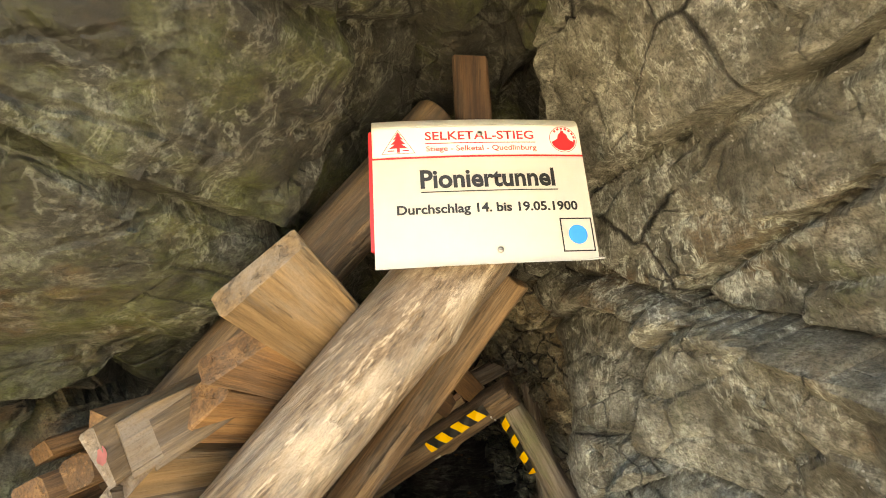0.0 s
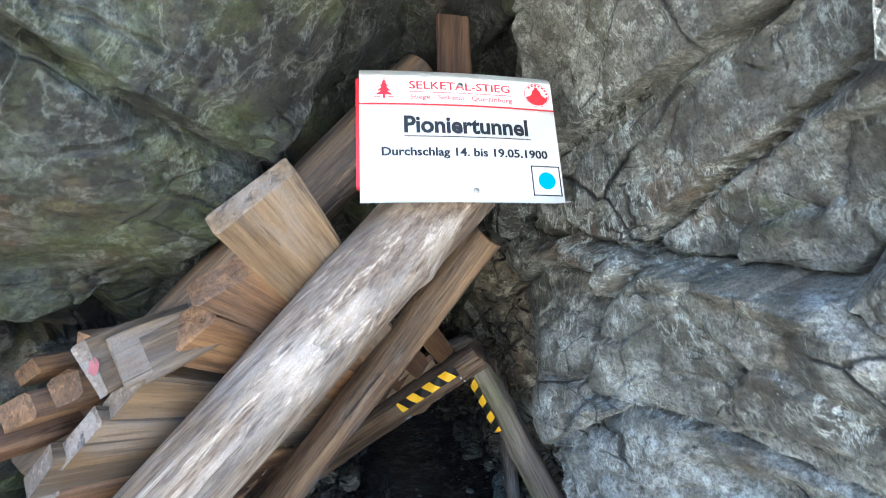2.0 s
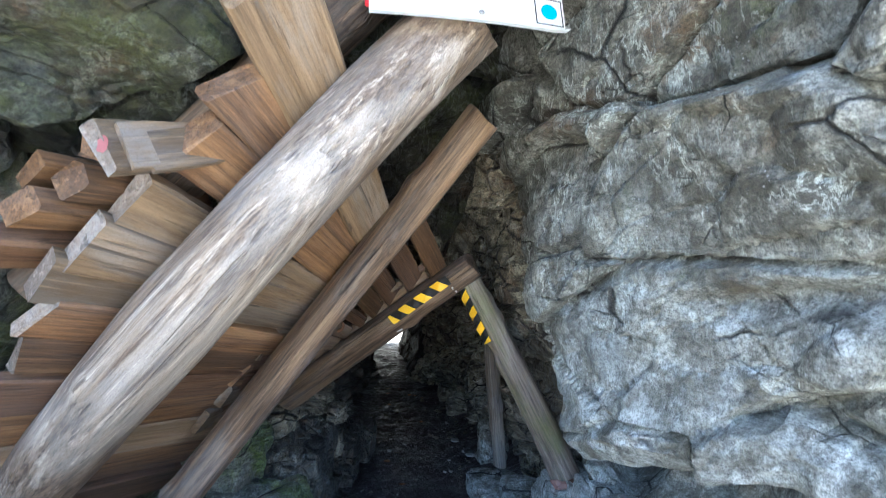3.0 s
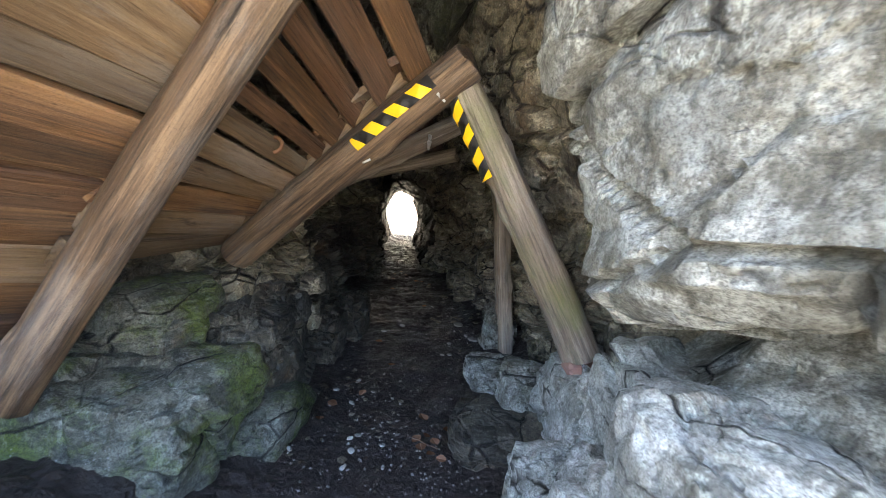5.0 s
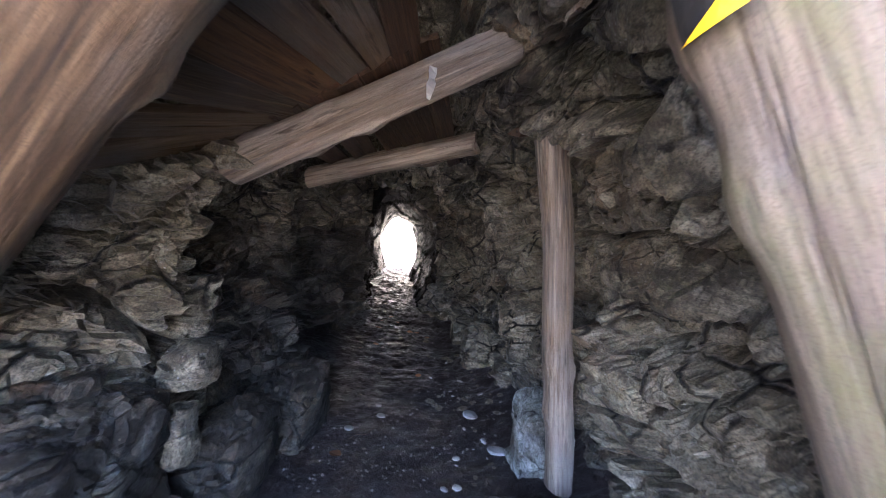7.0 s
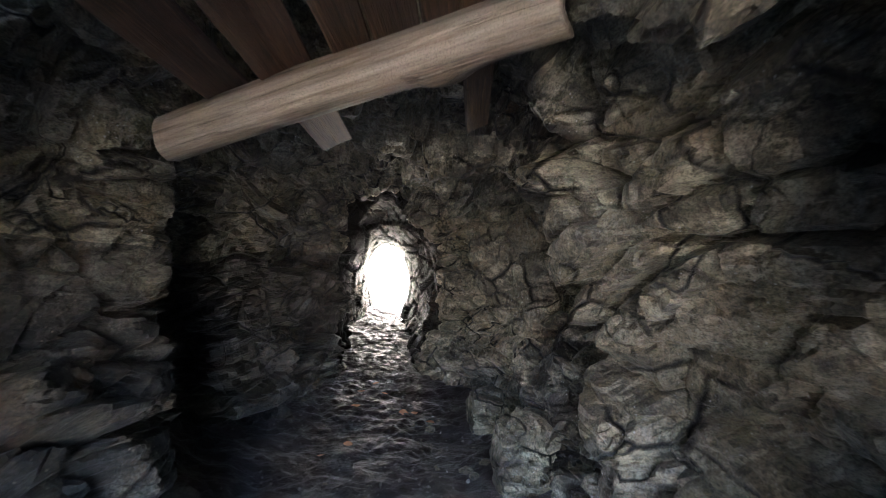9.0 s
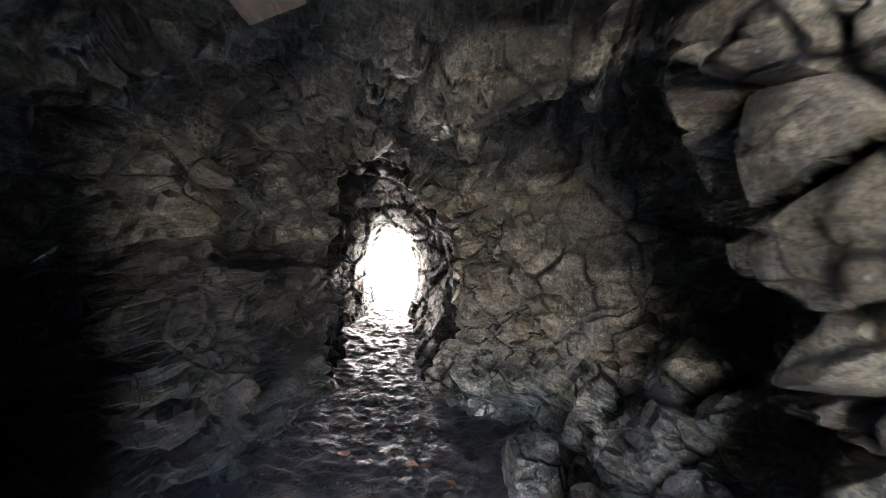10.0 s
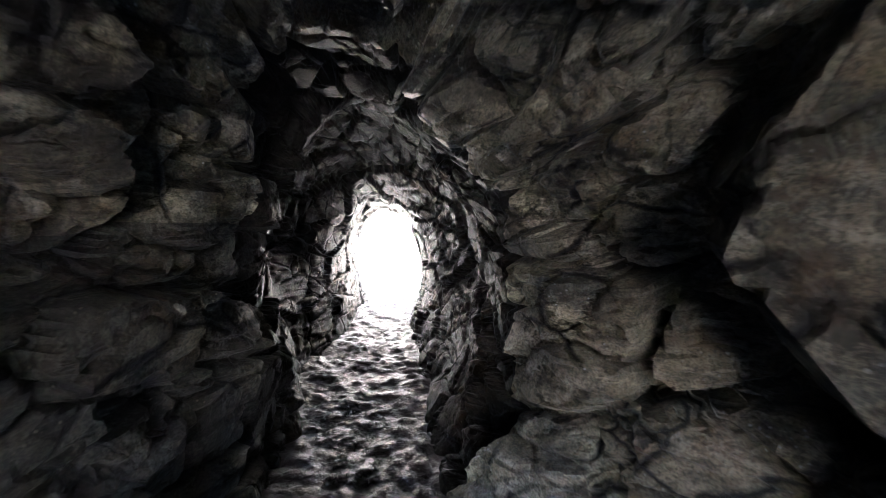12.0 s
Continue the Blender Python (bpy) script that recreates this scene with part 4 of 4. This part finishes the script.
    ridge = [(-0.043, -0.01), (-0.035, -0.026), (-0.02, -0.038), (0.0, -0.042), (0.02, -0.038), (0.035, -0.026), (0.042, -0.012), (0.026, -0.004), (0.018, 0.004),
             (0.014, 0.018), (0.006, 0.024), (0.004, 0.032), (-0.004, 0.034), (-0.008, 0.024), (-0.016, 0.018), (-0.02, 0.002), (-0.03, -0.004)]
    put("emblem_rock", flat_shape([(0.588 + x_ * 0.93, 0.388 + z_ * 0.93) for x_, z_ in ridge]), SIGN_RED, front, label="red rock emblem")
    for k in range(8):                                            # lettering round the emblem, too small to read
        a0 = radians(-8 + 20 * k)
        bar = flat_bar(-0.004, -0.0035, 0.004, 0.0035)
        bmesh.ops.rotate(bar, verts=bar.verts[:], cent=(0, 0, 0), matrix=Matrix.Rotation(math.pi / 2 - a0, 3, "Y"))
        put("emblem_letter", bar, SIGN_RED, front, (0.588 + 0.037 * math.cos(a0), 0.388 + 0.037 * math.sin(a0)))
    for x0, x1 in ((0.046, 0.066), (0.090, 0.110)):
        put("emblem_letter", flat_bar(x0, 0.356, x1, 0.3595), SIGN_RED, front)
    for sx, sz in ((0.325, 0.408), (0.352, 0.040)):
        bm = bmesh.new()
        bmesh.ops.create_uvsphere(bm, u_segments=16, v_segments=8, radius=0.0095)
        for v in bm.verts:
            v.co = (v.co.x, v.co.y * 0.45, v.co.z)
        screw = part("screw", bm, STEEL, root, "steel screw head")
        screw.matrix_local = Matrix.Translation((sx, -0.003, sz))
        bm = bmesh.new()
        bmesh.ops.create_cube(bm, size=1.0)
        for v in bm.verts:
            v.co = (v.co.x * 0.009, v.co.y * 0.001 - 0.0044, v.co.z * 0.002)
        part("slot", bm, SIGN_BLACK, screw)
    return root


trail_sign()


# ---------------------------------------------------------------- loose rock
def boulder(centre, size, seed, material, label, name="boulder", turn=0.0, detail=4, category="rock"):
    bm = bmesh.new()
    bmesh.ops.create_icosphere(bm, subdivisions=detail, radius=1.0)
    p = np.array([v.co[:] for v in bm.verts])
    n = p.copy()
    s = np.array(size)
    q = p * s + seed * 3.7
    cell = float(np.mean(s)) * 0.9
    warp = np.stack([waves(q + 9, cell, seed + k, 3) for k in range(3)], 1) * cell * 0.25
    h, c = blocks(q + warp, (cell * 1.2, cell, cell * 0.7), seed, 0.06)
    h2, c2 = blocks(q + warp, (cell * 0.4, cell * 0.4, cell * 0.22), seed + 50, 0.1)
    k = 1 + 0.15 * h - 0.05 * c + 0.035 * h2 - 0.02 * c2 + 0.16 * waves(q, cell, seed, 4) + 0.02 * waves(q, cell * 0.12, seed + 7, 2)
    box = np.max(np.abs(p), axis=1, keepdims=True)
    p = p / box ** 0.5 * s * k[:, None]
    me = mesh_of(name, p, [[v.index for v in f.verts] for f in bm.faces], material)
    bm.free()
    ob = new(name, me)
    ob.matrix_world = pose(*centre, 0, 0, turn)
    return tagged(ob, label, category)


def slab(name, outline, back, seed, material, label, rough=0.02):
    """A broken slab: an outline in space, thickened along back."""
    bm = bmesh.new()
    front = [bm.verts.new(c) for c in outline]
    rear = [bm.verts.new(Vector(c) + Vector(back)) for c in outline]
    k = len(front)
    bm.faces.new(front)
    bm.faces.new(rear[::-1])
    for i in range(k):
        j = (i + 1) % k
        bm.faces.new((front[j], front[i], rear[i], rear[j]))
    bmesh.ops.recalc_face_normals(bm, faces=bm.faces[:])
    bmesh.ops.triangulate(bm, faces=bm.faces[:])
    for _ in range(5):
        bmesh.ops.subdivide_edges(bm, edges=[e for e in bm.edges if e.calc_length() > 0.035], cuts=1)
        bmesh.ops.triangulate(bm, faces=bm.faces[:])
    bm.normal_update()
    p = np.array([v.co[:] for v in bm.verts])
    nrm = np.array([v.normal[:] for v in bm.verts])
    h, c = blocks(p, (0.3, 0.3, 0.2), seed, 0.1)
    d = rough * (1.2 * h - 1.0 * c + waves(p, 0.25, seed, 4))
    p = p + nrm * d[:, None]
    faces = [[v.index for v in f.verts] for f in bm.faces]
    bm.free()
    return tagged(new(name, mesh_of(name, p, faces, material)), label, "rock")


slab("rock_slab", [(0.62, 7.72, 1.10), (0.65, 7.68, 1.32), (0.73, 7.60, 1.50), (1.02, 7.40, 1.62), (1.32, 7.26, 1.4), (1.26, 7.22, 0.62), (0.96, 7.38, 0.62), (0.79, 7.58, 0.86)], (0.14, 0.32, 0.02), 5, ROCK_INNER,
     "large pointed slate slab jutting from the wall")
boulder((-0.98, 3.0, 0.22), (0.58, 0.5, 0.40), 1, ROCK_MOSSY, "large mossy boulder with a pale sloping face", detail=6)
boulder((-1.15, 3.35, 0.72), (0.42, 0.4, 0.22), 2, ROCK_MOSSY, "mossy slab lying on a boulder under the boards", detail=5)
boulder((-0.66, 3.75, 0.38), (0.32, 0.45, 0.40), 7, ROCK_SHADED, "slate block beside the way, in the darkened slate colour", detail=6)
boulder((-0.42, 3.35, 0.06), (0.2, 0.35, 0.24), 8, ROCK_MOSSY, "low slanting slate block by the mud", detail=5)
boulder((-0.38, 4.55, 0.15), (0.16, 0.3, 0.28), 10, ROCK_SHADED, "slanting slate slab at the wall foot, in the darkened slate colour", detail=5)
boulder((-0.30, 5.15, 0.14), (0.17, 0.32, 0.24), 11, ROCK_SHADED, "rounded slate block at the wall foot", detail=5)
boulder((-0.42, 4.22, 0.72), (0.09, 0.1, 0.09), 12, ROCK_INNER, "small rounded stone on a ledge")
boulder((-0.40, 4.12, 0.50), (0.07, 0.08, 0.11), 13, ROCK_INNER, "small grey stone wedged by a ledge")
boulder((1.54, 2.28, 0.62), (0.34, 0.5, 0.36), 3, ROCK_PALE, "pale crusted slate block under the leaning wall", detail=6)
boulder((1.32, 1.86, 0.72), (0.34, 0.36, 0.40), 27, ROCK_PALE, "pale blue-grey crusted boulder under the overhang", detail=6)
boulder((1.02, 2.02, 0.50), (0.14, 0.2, 0.28), 29, ROCK_PALE, "small pale crusted block beside a boulder", detail=5)
boulder((1.42, 3.05, 0.42), (0.30, 0.45, 0.30), 4, ROCK_PALE, "slate block under the leaning post", detail=5)
boulder((1.13, 2.2, 0.46), (0.15, 0.24, 0.26), 25, ROCK_PALE, "pale green-crusted slate block before the wall", detail=5)
boulder((1.10, 2.62, 0.2), (0.2, 0.24, 0.26), 5, ROCK_PALE, "low pale crusted slate block", detail=5)
boulder((1.00, 3.45, 0.05), (0.34, 0.32, 0.12), 6, ROCK_SHADED, "low flat slate block by the way", detail=5)
boulder((1.22, 3.75, 0.18), (0.22, 0.25, 0.17), 14, ROCK_RIGHT, "broken slate block by the post", detail=5)
boulder((1.05, 4.25, 0.06), (0.24, 0.25, 0.12), 15, ROCK_RIGHT, "flat slate block before the thin post", detail=5)
boulder((1.15, 5.0, 0.15), (0.16, 0.25, 0.25), 16, ROCK_RIGHT, "wet slate block behind the thin post", detail=5)
boulder((0.93, 6.55, 0.15), (0.17, 0.22, 0.24), 17, ROCK_INNER, "greenish slate block at the wall foot", detail=5)
boulder((0.80, 7.2, 0.12), (0.13, 0.16, 0.16), 18, ROCK_INNER, "broken slate block at the wall foot")


# ---------------------------------------------------------------- grit, stones, leaves and scraps
def floor_z(x, y):
    middle = 0.5 - 0.1 * min(max(y - 3, 0), 9)
    side = min(max(abs(x - middle) - 0.35, 0), 1)
    return float(ground_height(y)) + 0.35 * side * side


def stone_mesh(seed):
    rnd = random.Random(seed)
    bm = bmesh.new()
    bmesh.ops.create_icosphere(bm, subdivisions=2, radius=1.0)
    s = (1.0, rnd.uniform(0.6, 0.9), rnd.uniform(0.25, 0.5))
    p = np.array([v.co[:] for v in bm.verts])
    h, c = blocks(p + seed, (0.9, 0.9, 0.9), seed, 0.1)
    for v, k in zip(bm.verts, h):
        v.co = (v.co.x * s[0] * (1 + 0.22 * k), v.co.y * s[1] * (1 + 0.22 * k), v.co.z * s[2] * (1 + 0.15 * k))
    me = bpy.data.meshes.new("stone")
    bm.to_mesh(me)
    bm.free()
    return me


STONES = []
for k in range(8):
    me = stone_mesh(900 + k)
    me.materials.append(PALE_STONE if k % 3 == 0 else ROCK_INNER)
    STONES.append(me)
rnd = random.Random(5)
beds = [  # how many; x range; y range; size range
    (60, -0.25, 0.35, 2.9, 4.3, 0.008, 0.028), (46, 0.62, 1.05, 4.6, 6.2, 0.010, 0.04), (30, -0.1, 0.9, 3.2, 6.5, 0.006, 0.018),
    (36, 0.45, 0.9, 5.6, 7.4, 0.012, 0.045), (30, -0.35, 0.6, 6.4, 9.0, 0.006, 0.022)]
for count, x0, x1, y0, y1, s0, s1 in beds:
    for _ in range(count):
        x, y = rnd.uniform(x0, x1), rnd.uniform(y0, y1)
        if y > 6.4:
            x -= 0.1 * (y - 6.4)
        s = s0 + (s1 - s0) * rnd.random() ** 2
        me = rnd.choice(STONES)
        ob = new("stone", me)
        ob.matrix_world = Matrix.Translation((x, y, floor_z(x, y) + 0.12 * s + 0.004)) @ pose(0, 0, 0, rnd.uniform(-20, 20), rnd.uniform(-20, 20), rnd.uniform(0, 360)) @ Matrix.Scale(s, 4)
        tagged(ob, "small pale angular stone on the mud" if me.materials[0] == PALE_STONE else "small grey slate chip on the mud", "stone", "loose stones")
for x, y, s, turn in ((0.876, 4.60, 0.055, 20), (1.02, 4.50, 0.05, 70), (0.93, 5.05, 0.06, 110), (0.80, 5.5, 0.06, 10), (0.20, 5.4, 0.03, 0), (0.16, 5.55, 0.025, 50), (0.03, 5.2, 0.03, 30)):
    ob = new("stone", STONES[0])
    ob.matrix_world = Matrix.Translation((x, y, floor_z(x, y) + 0.01)) @ pose(0, 0, 0, 4, 6, turn) @ Matrix.Scale(s, 4)
    tagged(ob, "flat pale stone lying on the mud", "stone", "loose stones")


def gravel():
    """Grit trodden into the mud, too small to count."""
    rng = np.random.default_rng(4)
    n = 2400
    y = rng.uniform(2.4, 9.5, n)
    x = 0.42 - 0.09 * np.clip(y - 3, 0, 9) + rng.normal(0, 0.42, n)
    s = rng.uniform(0.003, 0.011, n)
    z = np.array([floor_z(a, c) for a, c in zip(x, y)])
    shape = np.array([(1, 0, 0), (-1, 0.2, 0), (0, 1, 0), (0.1, -1, 0), (0, 0, 0.8), (0, 0, -0.6)])
    tri = np.array([(0, 2, 4), (2, 1, 4), (1, 3, 4), (3, 0, 4), (2, 0, 5), (1, 2, 5), (3, 1, 5), (0, 3, 5)])
    a = rng.uniform(0, 6.28, n)
    stretch = rng.uniform(0.6, 1.5, (n, 1, 3))
    v = shape[None] * s[:, None, None] * stretch
    ca, sa = np.cos(a)[:, None], np.sin(a)[:, None]
    v = np.stack([v[..., 0] * ca - v[..., 1] * sa, v[..., 0] * sa + v[..., 1] * ca, v[..., 2]], 2)
    v += np.stack([x, y, z + 0.01], 1)[:, None]
    f = tri[None] + np.arange(n)[:, None, None] * 6
    ob = new("gravel", mesh_of("gravel", v.reshape(-1, 3), f.reshape(-1, 3).tolist(), GRIT))
    tagged(ob, "fine dark grit trodden into the mud", "gravel", kind="stuff")


gravel()


def leaf_mesh(seed):
    rnd = random.Random(seed)
    bm = bmesh.new()
    n = 9
    left, mid, right = [], [], []
    curl = rnd.uniform(0.1, 0.35)
    for k in range(n):
        t = k / (n - 1)
        w = 0.38 * math.sin(math.pi * min(1, t * 1.02)) ** 0.8 * (1 + 0.18 * (k % 2)) + 0.01
        z = curl * (t - 0.5) ** 2
        left.append(bm.verts.new((-w, t - 0.5, z + 0.25 * w)))
        mid.append(bm.verts.new((0, t - 0.5, z)))
        right.append(bm.verts.new((w, t - 0.5, z + 0.3 * w)))
    for k in range(n - 1):
        bm.faces.new((left[k], mid[k], mid[k + 1], left[k + 1]))
        bm.faces.new((mid[k], right[k], right[k + 1], mid[k + 1]))
    bmesh.ops.solidify(bm, geom=bm.faces[:], thickness=0.012)
    me = bpy.data.meshes.new("leaf")
    bm.to_mesh(me)
    bm.free()
    me.materials.append(LEAF)
    return me


leaves = [leaf_mesh(k) for k in range(4)]
rnd = random.Random(12)
spots = [(0.50, 3.62), (0.53, 3.42), (0.47, 3.38), (0.58, 3.36), (0.50, 3.30), (0.56, 3.24), (0.62, 3.20), (0.05, 3.9), (-0.12, 3.7), (-0.15, 3.5), (0.66, 3.5), (0.2, 4.4), (0.02, 4.9)]
spots += [(rnd.uniform(-0.2, 0.7), rnd.uniform(5.8, 8.2)) for _ in range(10)]
for x, y in spots:
    ob = new("dead_leaf", rnd.choice(leaves))
    ob.matrix_world = Matrix.Translation((x, y, floor_z(x, y) + 0.015)) @ pose(0, 0, 0, rnd.uniform(-15, 15), rnd.uniform(-15, 15), rnd.uniform(0, 360)) @ Matrix.Scale(rnd.uniform(0.05, 0.085), 4)
    tagged(ob, "curled brown dead leaf on the mud", "leaf", "dead leaves")


def rod(name, points, radius, material, parent=None, sides=8):
    """A thin bent rod through the points."""
    pts = [Vector(p) for p in points]
    bm = bmesh.new()
    rings = []
    for i, p in enumerate(pts):
        d = (pts[min(i + 1, len(pts) - 1)] - pts[max(i - 1, 0)]).normalized()
        x = d.orthogonal().normalized()
        y = d.cross(x)
        r = radius[i] if isinstance(radius, (list, tuple)) else radius
        rings.append([bm.verts.new(p + (x * math.cos(a) + y * math.sin(a)) * r) for a in (2 * math.pi * k / sides for k in range(sides))])
    for a, c in zip(rings, rings[1:]):
        x0 = min(range(sides), key=lambda s: (c[s].co - a[0].co).length)
        for k in range(sides):
            bm.faces.new((a[k], a[(k + 1) % sides], c[(k + 1 + x0) % sides], c[(k + x0) % sides]))
    bm.faces.new(rings[0][::-1])
    bm.faces.new(rings[-1])
    bmesh.ops.recalc_face_normals(bm, faces=bm.faces[:])
    return part(name, bm, material, parent)


for k, (x, y, a) in enumerate(((0.05, 5.05, 40), (0.6, 3.3, 150), (0.72, 3.32, 60), (-0.1, 4.0, 10))):
    q = [(0.0, 0.0, 0.0), (0.07, 0.02, 0.012), (0.13, 0.0, 0.006), (0.2, 0.03, 0.02)]
    ob = rod("twig", q, [0.004, 0.0035, 0.003, 0.0015], LOG_BROWN)
    ob.matrix_world = pose(x, y, floor_z(x, y) + 0.012, 0, 0, a)
    tagged(ob, "thin bent twig lying on the mud", "twig", "twigs")

# a bent iron staple in the boards
hook = rod("iron_staple", [(0.035 * math.cos(a) - 0.01, 0.035 * math.sin(a), 0) for a in (radians(-110 + 22 * k) for k in range(11))], 0.009, RUSTY)
hook.matrix_world = Matrix.Translation((-0.228, 2.930, 1.681)) @ pose(0, 0, 0, 70, -20, 10)
tagged(hook, "bent rusty iron staple in a board", "staple")


def scrap(at, size, turn, seed, label):
    """A torn shred of clear film."""
    rnd = random.Random(seed)
    bm = bmesh.new()
    a, c = [], []
    for k in range(7):
        t = k / 6
        w = 0.16 * (1 - 0.5 * t) * rnd.uniform(0.6, 1.3)
        a.append(bm.verts.new((-w, 0.1 * math.sin(t * 7 + seed), -t)))
        c.append(bm.verts.new((w, 0.1 * math.cos(t * 6 + seed), -t + rnd.uniform(-0.05, 0.05))))
    for k in range(6):
        bm.faces.new((a[k], c[k], c[k + 1], a[k + 1]))
    bmesh.ops.solidify(bm, geom=bm.faces[:], thickness=0.02)
    ob = part("tape_scrap", bm, TWINE, None)
    ob.matrix_world = Matrix.Translation(at) @ pose(0, 0, 0, *turn) @ Matrix.Scale(size, 4)
    tagged(ob, label, "tape scrap", "tape scraps")


p, r = on_pole("taped", 0.40)
scrap(p + Vector((0.02, -0.10, 0.0)), 0.05, (20, 70, 0), 1, "torn shred of clear tape stuck to the beam")
scrap(p + Vector((0.07, -0.09, -0.03)), 0.04, (10, 60, 20), 2, "torn shred of clear tape stuck to the beam")
p, r = on_pole("taped", 0.12)
scrap(p + Vector((0.02, -0.09, -0.02)), 0.05, (20, -50, 0), 3, "crumpled shred of clear tape on the beam")
p, r = on_pole("fourth", 0.22)
scrap(p + Vector((-0.05, -0.08, -0.02)), 0.11, (0, 4, 0), 4, "shred of clear tape hanging from a beam")


def paint_mark(at, size, facing_way, label, paint):
    bm = bmesh.new()
    pts = []
    rnd = random.Random(7)
    for k in range(14):
        a = 2 * math.pi * k / 14
        pts.append(bm.verts.new((math.cos(a) * size * rnd.uniform(0.7, 1.2), 0, math.sin(a) * size * rnd.uniform(0.9, 1.4))))
    bm.faces.new(pts)
    bmesh.ops.solidify(bm, geom=bm.faces[:], thickness=0.001)
    ob = part("paint_mark", bm, paint, None)
    ob.matrix_world = Matrix.Translation(at) @ pose(0, 0, 0, 0, 0, facing_way)
    tagged(ob, label, "paint mark")


paint_mark((-0.578, 1.284, 2.33), 0.022, -20, "faded red paint mark on a plank end", FADED_RED)
paint_mark((1.05, 4.612, 0.98), 0.012, 10, "small red paint spot on the thin post", SIGN_RED)

boulder((1.30, 3.07, 0.68), (0.10, 0.10, 0.045), 71, RUSTY_STONE, "flat reddish stone under the leaning post", name="foot_stone", detail=3)
